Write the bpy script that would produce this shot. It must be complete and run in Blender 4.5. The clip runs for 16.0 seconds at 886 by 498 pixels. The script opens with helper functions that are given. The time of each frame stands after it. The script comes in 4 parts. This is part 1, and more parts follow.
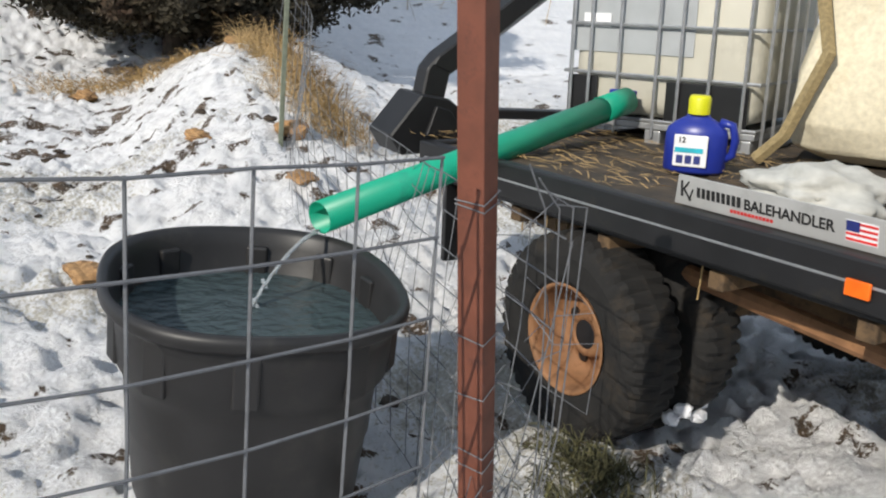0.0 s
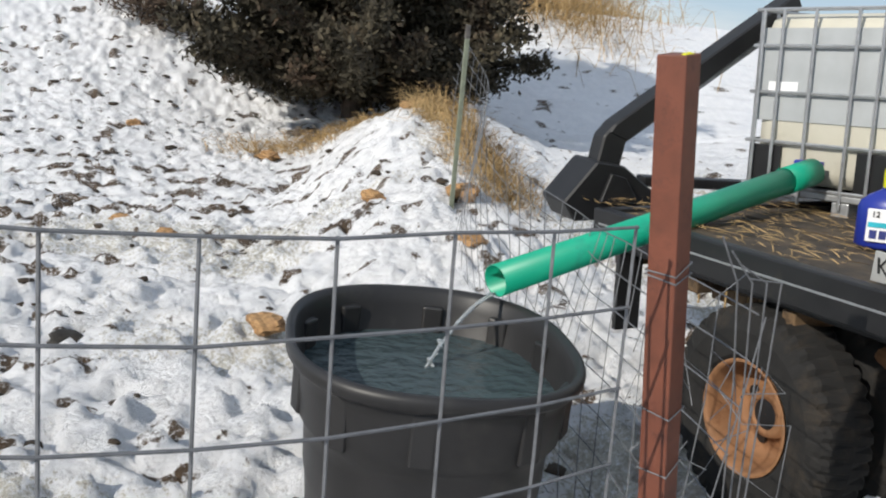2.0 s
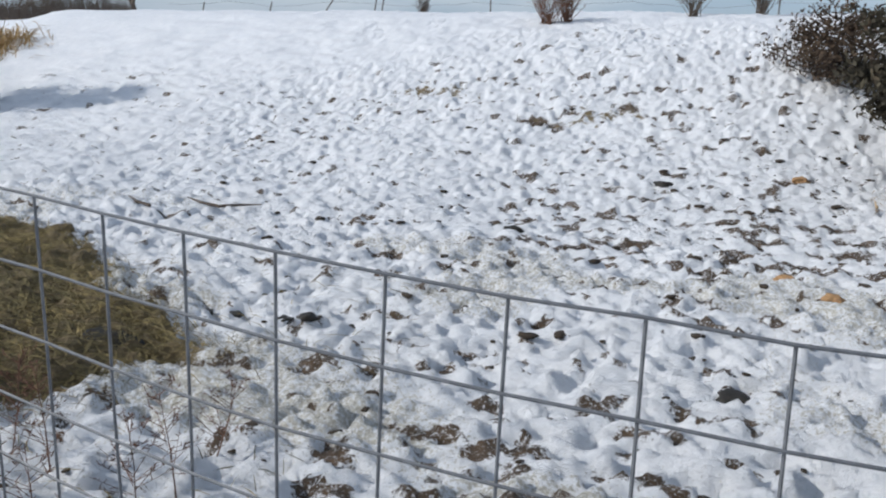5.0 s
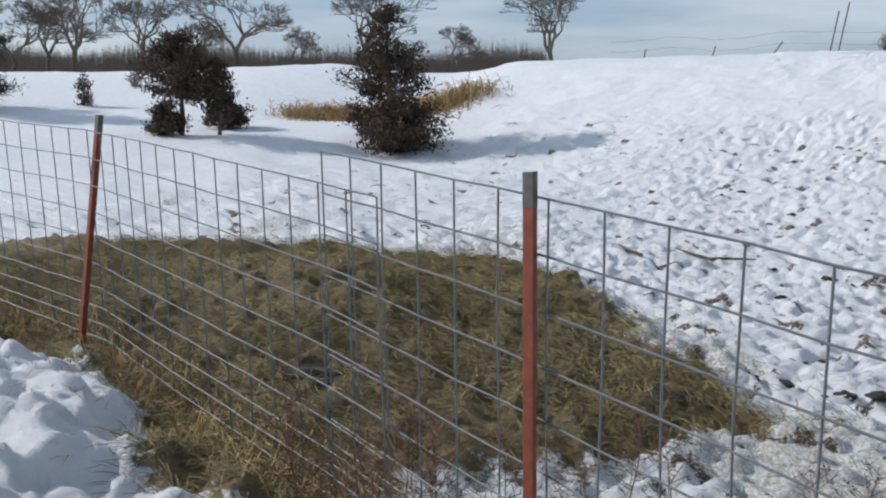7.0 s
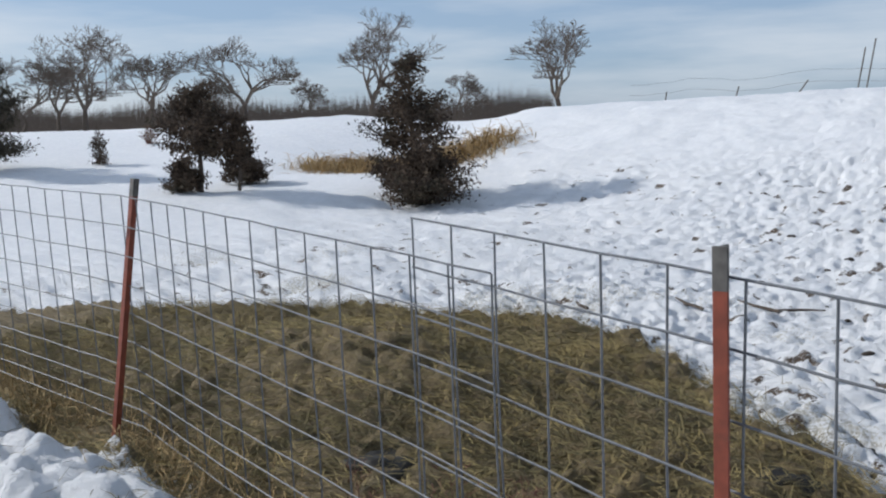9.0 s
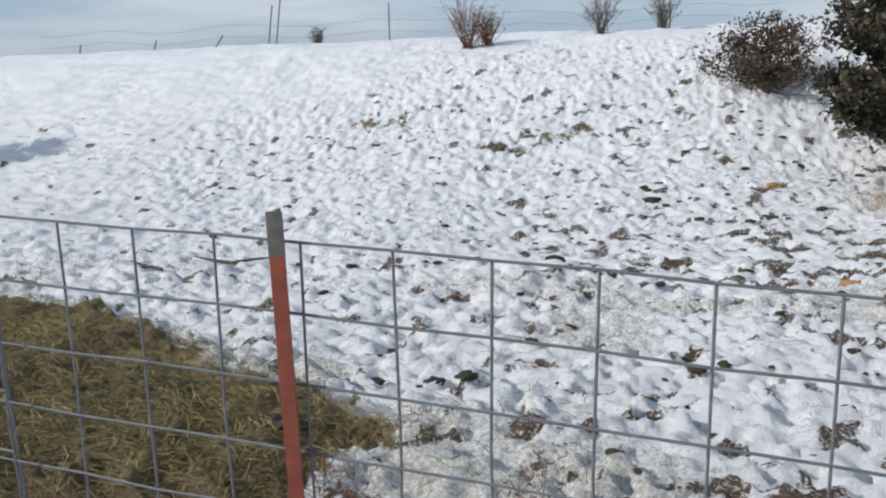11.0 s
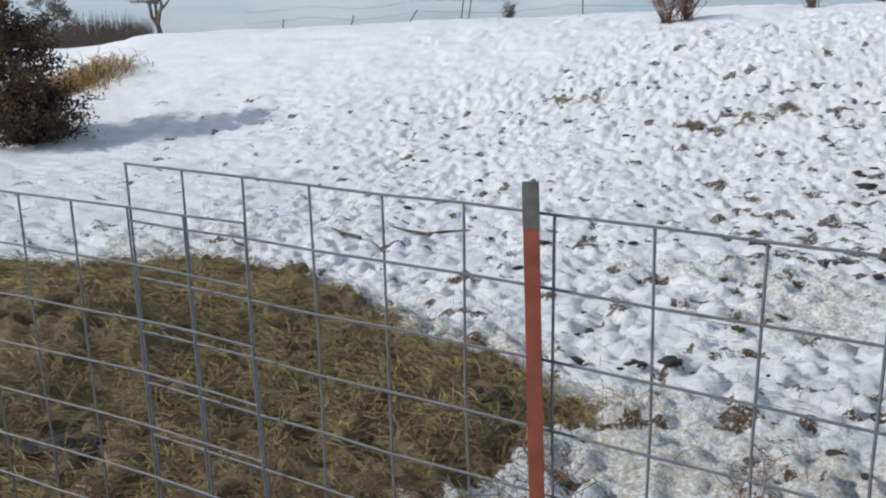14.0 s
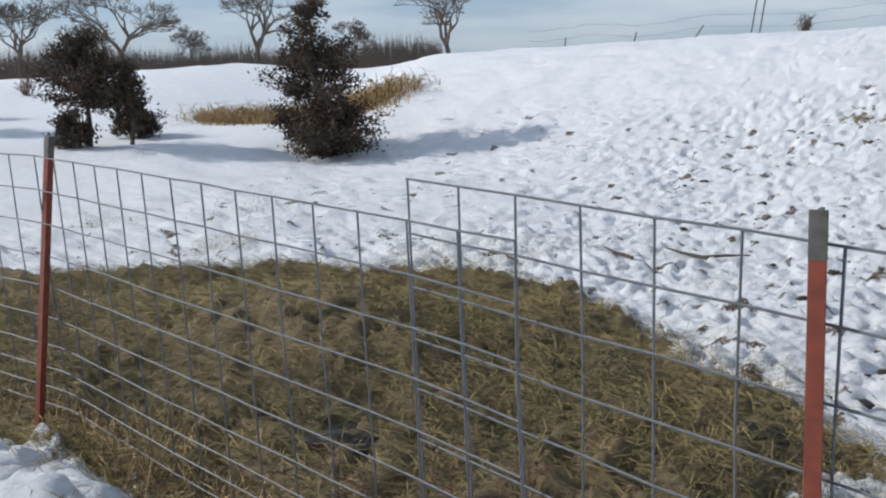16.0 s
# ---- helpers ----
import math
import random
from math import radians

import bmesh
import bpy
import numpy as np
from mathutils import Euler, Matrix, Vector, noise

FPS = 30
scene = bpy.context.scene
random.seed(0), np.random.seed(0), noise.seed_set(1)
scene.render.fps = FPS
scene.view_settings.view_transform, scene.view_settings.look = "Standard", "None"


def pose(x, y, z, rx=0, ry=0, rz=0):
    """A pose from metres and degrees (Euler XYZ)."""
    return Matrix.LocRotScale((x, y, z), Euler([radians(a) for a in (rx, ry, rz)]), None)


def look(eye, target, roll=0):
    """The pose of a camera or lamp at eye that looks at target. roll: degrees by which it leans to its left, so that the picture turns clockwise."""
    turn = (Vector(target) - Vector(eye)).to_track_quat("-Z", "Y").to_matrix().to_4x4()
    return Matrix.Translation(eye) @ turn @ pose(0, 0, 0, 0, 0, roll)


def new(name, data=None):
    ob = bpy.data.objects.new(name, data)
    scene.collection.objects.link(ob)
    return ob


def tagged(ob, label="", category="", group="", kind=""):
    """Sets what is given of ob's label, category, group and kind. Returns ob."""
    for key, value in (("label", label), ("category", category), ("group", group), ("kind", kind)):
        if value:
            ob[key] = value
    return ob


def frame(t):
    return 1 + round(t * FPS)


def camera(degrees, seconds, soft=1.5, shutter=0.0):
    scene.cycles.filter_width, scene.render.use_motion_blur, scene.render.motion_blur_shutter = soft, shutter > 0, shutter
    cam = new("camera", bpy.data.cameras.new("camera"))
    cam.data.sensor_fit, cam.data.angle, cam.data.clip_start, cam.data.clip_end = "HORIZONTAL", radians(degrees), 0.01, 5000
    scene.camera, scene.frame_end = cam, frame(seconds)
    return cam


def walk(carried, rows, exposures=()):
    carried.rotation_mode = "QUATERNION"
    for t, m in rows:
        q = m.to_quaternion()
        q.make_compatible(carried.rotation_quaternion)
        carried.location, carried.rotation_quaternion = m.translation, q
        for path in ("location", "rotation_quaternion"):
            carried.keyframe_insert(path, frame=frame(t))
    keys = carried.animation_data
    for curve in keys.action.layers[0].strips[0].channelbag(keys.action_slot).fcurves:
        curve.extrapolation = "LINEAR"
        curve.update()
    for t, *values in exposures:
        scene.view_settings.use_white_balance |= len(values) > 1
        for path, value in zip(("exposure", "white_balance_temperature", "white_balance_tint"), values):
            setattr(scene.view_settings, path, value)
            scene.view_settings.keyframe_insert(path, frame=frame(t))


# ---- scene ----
cam = camera(51.0, 16.0, soft=2.1)

PATH = [
    (0, (-0.339, -1.343, 1.518), (0.751, 0.244, 0.974), 6.7),
    (0.5, (-0.384, -1.325, 1.523), (0.638, 0.312, 0.996), 7.1),
    (1, (-0.389, -1.306, 1.523), (0.556, 0.384, 1.019), 7.5),
    (1.5, (-0.397, -1.32, 1.524), (0.507, 0.401, 1.051), 7.3),
    (2, (-0.401, -1.325, 1.52), (0.396, 0.454, 1.069), 6.5),
    (2.5, (-0.369, -1.292, 1.509), (0.234, 0.562, 1.061), 5.5),
    (3, (-0.29, -1.238, 1.526), (0.019, 0.683, 1.061), 4.3),
    (3.2, (-0.258, -1.218, 1.533), (-0.074, 0.714, 1.048), 3.6),
    (5.5, (-0.75, -1.384, 1.623), (-1.533, 0.408, 1.207), 2.1),
    (6, (-0.994, -1.356, 1.594), (-2.119, 0.249, 1.198), 1.3),
    (6.5, (-1.249, -1.397, 1.594), (-2.556, 0.072, 1.229), -0.0),
    (7, (-1.475, -1.57, 1.639), (-2.722, -0.053, 1.26), 0.3),
    (7.5, (-1.673, -1.558, 1.634), (-2.913, -0.029, 1.28), -0.3),
    (8, (-1.893, -1.483, 1.657), (-3.212, -0.01, 1.355), -1.2),
    (10.3, (-2.148, -1.346, 1.64), (-2.923, 0.468, 1.307), -4.3),
    (10.5, (-2.196, -1.358, 1.655), (-2.773, 0.521, 1.282), -3.7),
    (11, (-2.312, -1.379, 1.67), (-2.487, 0.573, 1.27), -1.1),
    (11.5, (-2.336, -1.387, 1.637), (-2.302, 0.565, 1.201), 0.0),
    (12, (-2.35, -1.384, 1.648), (-2.305, 0.554, 1.157), -0.1),
    (12.5, (-2.371, -1.385, 1.637), (-2.544, 0.553, 1.177), -1.1),
    (13, (-2.438, -1.359, 1.66), (-2.829, 0.553, 1.221), -1.4),
    (13.5, (-2.465, -1.345, 1.661), (-2.984, 0.534, 1.217), -1.2),
    (14, (-2.476, -1.347, 1.653), (-3.019, 0.527, 1.211), -0.9),
    (14.5, (-2.469, -1.367, 1.69), (-3.057, 0.496, 1.262), -1.3),
    (15, (-2.483, -1.394, 1.672), (-3.174, 0.442, 1.281), -1.1),
    (15.5, (-2.486, -1.379, 1.653), (-3.38, 0.369, 1.272), -1.4),
    (16, (-2.475, -1.332, 1.659), (-3.547, 0.309, 1.265), -1.7),
]
walk(cam, [(t, look(eye, target, roll)) for t, eye, target, roll in PATH], [(0, -0.26, 6450, 10), (2.5, -0.24, 6350, 10), (5.3, -0.50, 5950, 10), (9, -0.48, 5950, 10), (12, -0.46, 6150, 10), (16, -0.46, 6000, 10)])

soft_sun = Vector((-0.80, -0.32, 0.50)).normalized()      # towards the sun

# ---- light ----
world = bpy.data.worlds.new("sky")
scene.world = world
world.use_nodes = True
wn = world.node_tree
sky = wn.nodes.new("ShaderNodeTexSky")
sky.sky_type, sky.sun_disc = "NISHITA", False
sky.sun_elevation = math.asin(soft_sun.z)
sky.sun_rotation = math.atan2(soft_sun.x, soft_sun.y)
sky.altitude, sky.air_density, sky.dust_density, sky.ozone_density = 400, 1.0, 0.7, 3.0
wn.nodes["Background"].inputs["Strength"].default_value = 0.092
# thin high cloud, drawn out along the horizon
sky_co, sky_map, veil, veil_ramp, veil_mix = (wn.nodes.new("ShaderNode" + n) for n in ("TexCoord", "Mapping", "TexNoise", "ValToRGB", "Mix"))
sky_map.inputs["Scale"].default_value = (1.6, 1.6, 11.0)
veil.inputs["Scale"].default_value, veil.inputs["Detail"].default_value, veil.inputs["Roughness"].default_value = 1.3, 6, 0.55
veil_ramp.color_ramp.elements[0].position, veil_ramp.color_ramp.elements[1].position = 0.42, 0.74
veil_ramp.color_ramp.elements[1].color = (0.75, 0.75, 0.75, 1)
veil_mix.data_type = "RGBA"
veil_mix.inputs["B"].default_value = (12.4, 12.3, 12.0, 1)
haze_mix = wn.nodes.new("ShaderNodeMix")
haze_mix.data_type = "RGBA"
haze_mix.inputs["Factor"].default_value = 0.5
haze_mix.inputs["B"].default_value = (7.4, 9.2, 11.6, 1)
wn.links.new(sky_co.outputs["Generated"], sky_map.inputs["Vector"])
wn.links.new(sky_map.outputs["Vector"], veil.inputs["Vector"])
wn.links.new(veil.outputs["Fac"], veil_ramp.inputs["Fac"])
wn.links.new(veil_ramp.outputs["Color"], veil_mix.inputs["Factor"])
wn.links.new(sky.outputs["Color"], haze_mix.inputs["A"])
wn.links.new(haze_mix.outputs["Result"], veil_mix.inputs["A"])
wn.links.new(veil_mix.outputs["Result"], wn.nodes["Background"].inputs["Color"])
lamp = bpy.data.lights.new("sun", "SUN")
lamp.energy, lamp.angle, lamp.color = 5.0, radians(0.6), (1.0, 0.93, 0.82)
sun_ob = new("sun", lamp)
sun_ob.matrix_world = look((0, 0, 30), Vector((0, 0, 30)) - soft_sun)


# ---- materials ----
def material(name, colour, rough=0.7, metal=0.0, vary=0.25, scale=12.0, bump=0.0, second=None, amount=0.5, second_scale=3.0, piece=0.0):
    """Principled surface with grain, and optionally blotches of a second colour."""
    m = bpy.data.materials.new(name)
    m.use_nodes = True
    nt, L = m.node_tree, m.node_tree.links
    bs = nt.nodes["Principled BSDF"]
    co = nt.nodes.new("ShaderNodeTexCoord")
    n1 = nt.nodes.new("ShaderNodeTexNoise")
    n1.inputs["Scale"].default_value, n1.inputs["Detail"].default_value = scale, 6
    L.new(co.outputs["Object"], n1.inputs["Vector"])
    ramp = nt.nodes.new("ShaderNodeValToRGB")
    lo = [max(0.0, c * (1 - vary)) for c in colour]
    hi = [min(1.0, c * (1 + vary)) for c in colour]
    ramp.color_ramp.elements[0].position, ramp.color_ramp.elements[1].position = 0.3, 0.7
    ramp.color_ramp.elements[0].color, ramp.color_ramp.elements[1].color = (*lo, 1), (*hi, 1)
    L.new(n1.outputs["Fac"], ramp.inputs["Fac"])
    out = ramp.outputs["Color"]
    if second:
        n2 = nt.nodes.new("ShaderNodeTexNoise")
        n2.inputs["Scale"].default_value, n2.inputs["Detail"].default_value, n2.inputs["Roughness"].default_value = second_scale, 8, 0.7
        L.new(co.outputs["Object"], n2.inputs["Vector"])
        r2 = nt.nodes.new("ShaderNodeValToRGB")
        r2.color_ramp.elements[0].position, r2.color_ramp.elements[1].position = 1 - amount - 0.06, 1 - amount + 0.08
        L.new(n2.outputs["Fac"], r2.inputs["Fac"])
        mix = nt.nodes.new("ShaderNodeMix")
        mix.data_type = "RGBA"
        L.new(r2.outputs["Color"], mix.inputs["Factor"])
        L.new(out, mix.inputs["A"])
        mix.inputs["B"].default_value = (*second, 1)
        out = mix.outputs["Result"]
    if piece:
        info = nt.nodes.new("ShaderNodeNewGeometry")
        hsv = nt.nodes.new("ShaderNodeHueSaturation")
        mp = nt.nodes.new("ShaderNodeMapRange")
        mp.inputs["To Min"].default_value, mp.inputs["To Max"].default_value = 1 - piece, 1 + piece
        L.new(info.outputs["Random Per Island"], mp.inputs["Value"])
        L.new(mp.outputs["Result"], hsv.inputs["Value"])
        L.new(out, hsv.inputs["Color"])
        out = hsv.outputs["Color"]
    L.new(out, bs.inputs["Base Color"])
    bs.inputs["Roughness"].default_value, bs.inputs["Metallic"].default_value = rough, metal
    if bump:
        bp = nt.nodes.new("ShaderNodeBump")
        bp.inputs["Strength"].default_value, bp.inputs["Distance"].default_value = bump, 0.01
        L.new(n1.outputs["Fac"], bp.inputs["Height"])
        L.new(bp.outputs["Normal"], bs.inputs["Normal"])
    return m


def ground_material():
    m = bpy.data.materials.new("trampled_snow")
    m.use_nodes = True
    nt, L = m.node_tree, m.node_tree.links
    bs = nt.nodes["Principled BSDF"]
    co = nt.nodes.new("ShaderNodeTexCoord")

    def noise_node(scale, detail, rough=0.6):
        n = nt.nodes.new("ShaderNodeTexNoise")
        n.inputs["Scale"].default_value, n.inputs["Detail"].default_value, n.inputs["Roughness"].default_value = scale, detail, rough
        L.new(co.outputs["Object"], n.inputs["Vector"])
        return n.outputs["Fac"]

    def ramp(src, a, b, ca=(0, 0, 0, 1), cb=(1, 1, 1, 1)):
        r = nt.nodes.new("ShaderNodeValToRGB")
        r.color_ramp.elements[0].position, r.color_ramp.elements[1].position = a, b
        r.color_ramp.elements[0].color, r.color_ramp.elements[1].color = ca, cb
        L.new(src, r.inputs["Fac"])
        return r.outputs["Color"]

    def mixed(fac, a, b):
        x = nt.nodes.new("ShaderNodeMix")
        x.data_type = "RGBA"
        L.new(fac, x.inputs["Factor"])
        L.new(a, x.inputs["A"])
        L.new(b, x.inputs["B"])
        return x.outputs["Result"]

    def att(name):
        a = nt.nodes.new("ShaderNodeAttribute")
        a.attribute_name = name
        return a.outputs["Fac"]

    fine, mid = noise_node(60, 8), noise_node(9, 6)
    snow = ramp(mid, 0.3, 0.7, (0.80, 0.81, 0.83, 1), (0.90, 0.90, 0.91, 1))
    soil = ramp(noise_node(14, 9, 0.75), 0.3, 0.72, (0.022, 0.016, 0.011, 1), (0.15, 0.092, 0.048, 1))
    straw = ramp(noise_node(22, 9, 0.8), 0.28, 0.75, (0.07, 0.050, 0.023, 1), (0.30, 0.22, 0.10, 1))
    grey = ramp(fine, 0.35, 0.7, (0.40, 0.37, 0.30, 1), (0.74, 0.72, 0.66, 1))

    def masked(name, jitter):
        s = nt.nodes.new("ShaderNodeMath")
        s.operation = "MULTIPLY_ADD"
        L.new(jitter, s.inputs[0])
        s.inputs[1].default_value = 1.15
        L.new(att(name), s.inputs[2])
        return ramp(s.outputs[0], 0.90, 1.06)

    col = mixed(masked("slush", noise_node(44, 8, 0.75)), snow, grey)
    col = mixed(masked("mud", noise_node(48, 8, 0.75)), col, soil)
    col = mixed(masked("straw", noise_node(12, 7, 0.7)), col, straw)
    L.new(col, bs.inputs["Base Color"])
    bs.inputs["Roughness"].default_value = 0.75
    bs.inputs["Subsurface Weight"].default_value = 0.0
    bp = nt.nodes.new("ShaderNodeBump")
    bp.inputs["Strength"].default_value, bp.inputs["Distance"].default_value = 0.9, 0.048
    L.new(noise_node(30, 9, 0.72), bp.inputs["Height"])
    L.new(bp.outputs["Normal"], bs.inputs["Normal"])
    return m


SNOW = ground_material()
WIRE = material("galvanised_wire", (0.15, 0.155, 0.165), 0.55, 0.3, 0.2, 40)
RUSTY_PAINT = material("rust_red_post_paint", (0.14, 0.044, 0.024), 0.6, 0.0, 0.25, 18, 0.1, (0.075, 0.024, 0.015), 0.42, 9)
T_RED = material("orange_red_post_paint", (0.20, 0.045, 0.022), 0.6, 0.0, 0.25, 20, 0.1, (0.14, 0.04, 0.02), 0.4, 8)
T_TIP = material("weathered_grey_post_tip", (0.11, 0.10, 0.09), 0.65, 0.1, 0.3, 30, 0.1, (0.22, 0.21, 0.20), 0.35, 20)
T_GREEN = material("faded_green_post_paint", (0.20, 0.22, 0.16), 0.7, 0.0, 0.25, 20)
TANK = material("black_moulded_plastic", (0.017, 0.0165, 0.017), 0.48, 0.0, 0.2, 7, 0.06, (0.036, 0.034, 0.031), 0.38, 3)
GREEN = material("green_pvc", (0.004, 0.30, 0.18), 0.42, 0.0, 0.1, 5, 0.0, (0.012, 0.24, 0.16), 0.35, 5)
PAINT_BLACK = material("worn_black_steel", (0.010, 0.010, 0.011), 0.5, 0.0, 0.3, 8, 0.05, (0.03, 0.026, 0.02), 0.34, 6)
RUBBER = material("muddy_tyre_rubber", (0.010, 0.0095, 0.009), 0.9, 0.0, 0.3, 20, 0.4, (0.030, 0.023, 0.016), 0.42, 7)
RUST = material("rusty_tan_rim", (0.25, 0.125, 0.058), 0.75, 0.1, 0.3, 14, 0.2, (0.14, 0.06, 0.025), 0.42, 7)
DECK = material("weathered_wood_deck", (0.075, 0.055, 0.036), 0.85, 0.0, 0.4, 16, 0.3, (0.035, 0.028, 0.022), 0.5, 5)
MUD = material("dried_mud_underbody", (0.16, 0.10, 0.05), 0.9, 0.0, 0.4, 12, 0.5, (0.05, 0.032, 0.018), 0.5, 6)
TAN = material("tan_painted_body", (0.30, 0.22, 0.12), 0.6, 0.0, 0.2, 5, 0.1, (0.12, 0.08, 0.04), 0.42, 5)
CAGE = material("zinc_cage_tube", (0.42, 0.43, 0.44), 0.42, 0.7, 0.15, 20)
BOTTLE = material("milky_plastic_tank", (0.52, 0.50, 0.42), 0.45, 0.0, 0.08, 4, 0.05, (0.43, 0.41, 0.34), 0.4, 3)
BOTTLE_GREY = material("grey_plastic_sheet", (0.36, 0.38, 0.39), 0.5, 0.0, 0.1, 6)
BLACK_PLASTIC_AND_SHADE = material("black_plastic_and_hole_shade", (0.012, 0.012, 0.013), 0.35, 0.0, 0.2, 8)
BLUE = material("deep_blue_plastic", (0.015, 0.03, 0.26), 0.35, 0.0, 0.1, 6)
YELLOW = material("bright_yellow_plastic", (0.62, 0.62, 0.01), 0.4, 0.0, 0.08, 6)
LABEL = material("white_label", (0.75, 0.75, 0.76), 0.5, 0.0, 0.05, 8)
TEAL = material("teal_print", (0.02, 0.40, 0.50), 0.5)
INK = material("black_lettering", (0.015, 0.015, 0.016), 0.5)
RED_INK = material("red_lettering", (0.60, 0.03, 0.03), 0.5)
FLAG_BLUE = material("blue_print", (0.02, 0.03, 0.16), 0.5)
ALU = material("dull_aluminium_sign", (0.50, 0.50, 0.49), 0.45, 0.35, 0.08, 5, 0.03, (0.38, 0.38, 0.37), 0.35, 4)
ORANGE = material("orange_reflector", (0.85, 0.14, 0.01), 0.3)
FABRIC = material("cream_woven_bag", (0.66, 0.60, 0.45), 0.9, 0.0, 0.12, 40, 0.3, (0.54, 0.45, 0.29), 0.36, 4)
STRAP = material("olive_webbing_strap", (0.26, 0.20, 0.10), 0.9, 0.0, 0.25, 60, 0.2)
SACK = material("white_poly_sack", (0.46, 0.46, 0.43), 0.7, 0.0, 0.1, 20, 0.3)
BARK = material("grey_brown_bark", (0.085, 0.065, 0.05), 0.95, 0.0, 0.4, 10, 0.3)
CEDAR = material("winter_cedar_foliage", (0.052, 0.044, 0.027), 0.9, 0.0, 0.4, 3, 0.0, (0.062, 0.036, 0.022), 0.42, 1.5, piece=0.45)
CEDAR_DARK = material("rusty_cedar_foliage", (0.075, 0.050, 0.032), 0.9, 0.0, 0.4, 3, 0.0, (0.03, 0.032, 0.018), 0.42, 1.5, piece=0.45)
TWIG = material("bare_grey_twig", (0.12, 0.095, 0.075), 0.95, 0.0, 0.3, 5)
HAY = material("loose_hay", (0.25, 0.19, 0.075), 0.9, 0.0, 0.35, 6, 0.0, (0.13, 0.105, 0.042), 0.5, 2, piece=0.55)
DRY = material("dry_tan_grass", (0.36, 0.245, 0.11), 0.9, 0.0, 0.3, 6, piece=0.4)
GRASS = material("dull_green_grass", (0.075, 0.070, 0.030), 0.9, 0.0, 0.3, 6, piece=0.4)
WEED = material("reddish_dry_weed", (0.15, 0.075, 0.045), 0.9, 0.0, 0.3, 6, piece=0.3)
CLOD = material("frozen_manure_clod", (0.035, 0.025, 0.016), 0.9, 0.0, 0.4, 20, 0.4, (0.09, 0.055, 0.03), 0.42, 8)
DUNG_AND_HOLE = material("wet_black_dung_and_hole", (0.016, 0.013, 0.009), 0.7, 0.0, 0.4, 20, 0.4, (0.035, 0.026, 0.016), 0.4, 8)
TAN_CLOD = material("tan_straw_clod", (0.34, 0.20, 0.09), 0.9, 0.0, 0.35, 25, 0.4, (0.15, 0.08, 0.04), 0.42, 10)
SNOW_LUMP = material("packed_snow", (0.85, 0.85, 0.87), 0.7, 0.0, 0.05, 10, 0.3)


def water_material():
    m = bpy.data.materials.new("rippled_water")
    m.use_nodes = True
    nt, L = m.node_tree, m.node_tree.links
    bs = nt.nodes["Principled BSDF"]
    bs.inputs["Base Color"].default_value = (0.045, 0.065, 0.07, 1)
    bs.inputs["Roughness"].default_value, bs.inputs["IOR"].default_value = 0.2, 1.33
    n = nt.nodes.new("ShaderNodeTexNoise")
    n.inputs["Scale"].default_value, n.inputs["Detail"].default_value = 16, 5
    co = nt.nodes.new("ShaderNodeTexCoord")
    L.new(co.outputs["Object"], n.inputs["Vector"])
    bp = nt.nodes.new("ShaderNodeBump")
    bp.inputs["Strength"].default_value, bp.inputs["Distance"].default_value = 0.8, 0.03
    L.new(n.outputs["Fac"], bp.inputs["Height"])
    L.new(bp.outputs["Normal"], bs.inputs["Normal"])
    return m


def stream_material():
    m = bpy.data.materials.new("falling_water")
    m.use_nodes = True
    bs = m.node_tree.nodes["Principled BSDF"]
    bs.inputs["Base Color"].default_value = (0.85, 0.9, 0.92, 1)
    bs.inputs["Roughness"].default_value, bs.inputs["IOR"].default_value = 0.08, 1.33
    bs.inputs["Transmission Weight"].default_value = 0.75
    return m


WATER, STREAM = water_material(), stream_material()


# ---- mesh helpers ----
def part(name, bm, mat, parent=None, label="", smooth=False):
    me = bpy.data.meshes.new(name)
    bm.to_mesh(me)
    bm.free()
    me.materials.append(mat)
    if smooth:
        me.polygons.foreach_set("use_smooth", [True] * len(me.polygons))
    ob = new(name, me)
    ob.parent = parent
    return tagged(ob, label)


def thing(name, label, category, m=None, group="", kind=""):
    ob = new(name)
    ob.empty_display_size = 0.1
    if m is not None:
        ob.matrix_world = m
    return tagged(ob, label, category, group, kind)


def box(x0, y0, z0, x1, y1, z1, bevel=0.0, bm=None):
    own = bmesh.new()
    bmesh.ops.create_cube(own, size=1)
    for v in own.verts:
        v.co = Vector(((x0 + x1) / 2 + v.co.x * (x1 - x0), (y0 + y1) / 2 + v.co.y * (y1 - y0), (z0 + z1) / 2 + v.co.z * (z1 - z0)))
    if bevel:
        bmesh.ops.bevel(own, geom=own.edges[:], offset=bevel, segments=2, affect="EDGES", profile=0.5)
    return joined(bm, own)


def joined(bm, own):
    if bm is None:
        return own
    me = bpy.data.meshes.new("tmp")
    own.to_mesh(me)
    own.free()
    bm.from_mesh(me)
    bpy.data.meshes.remove(me)
    return bm


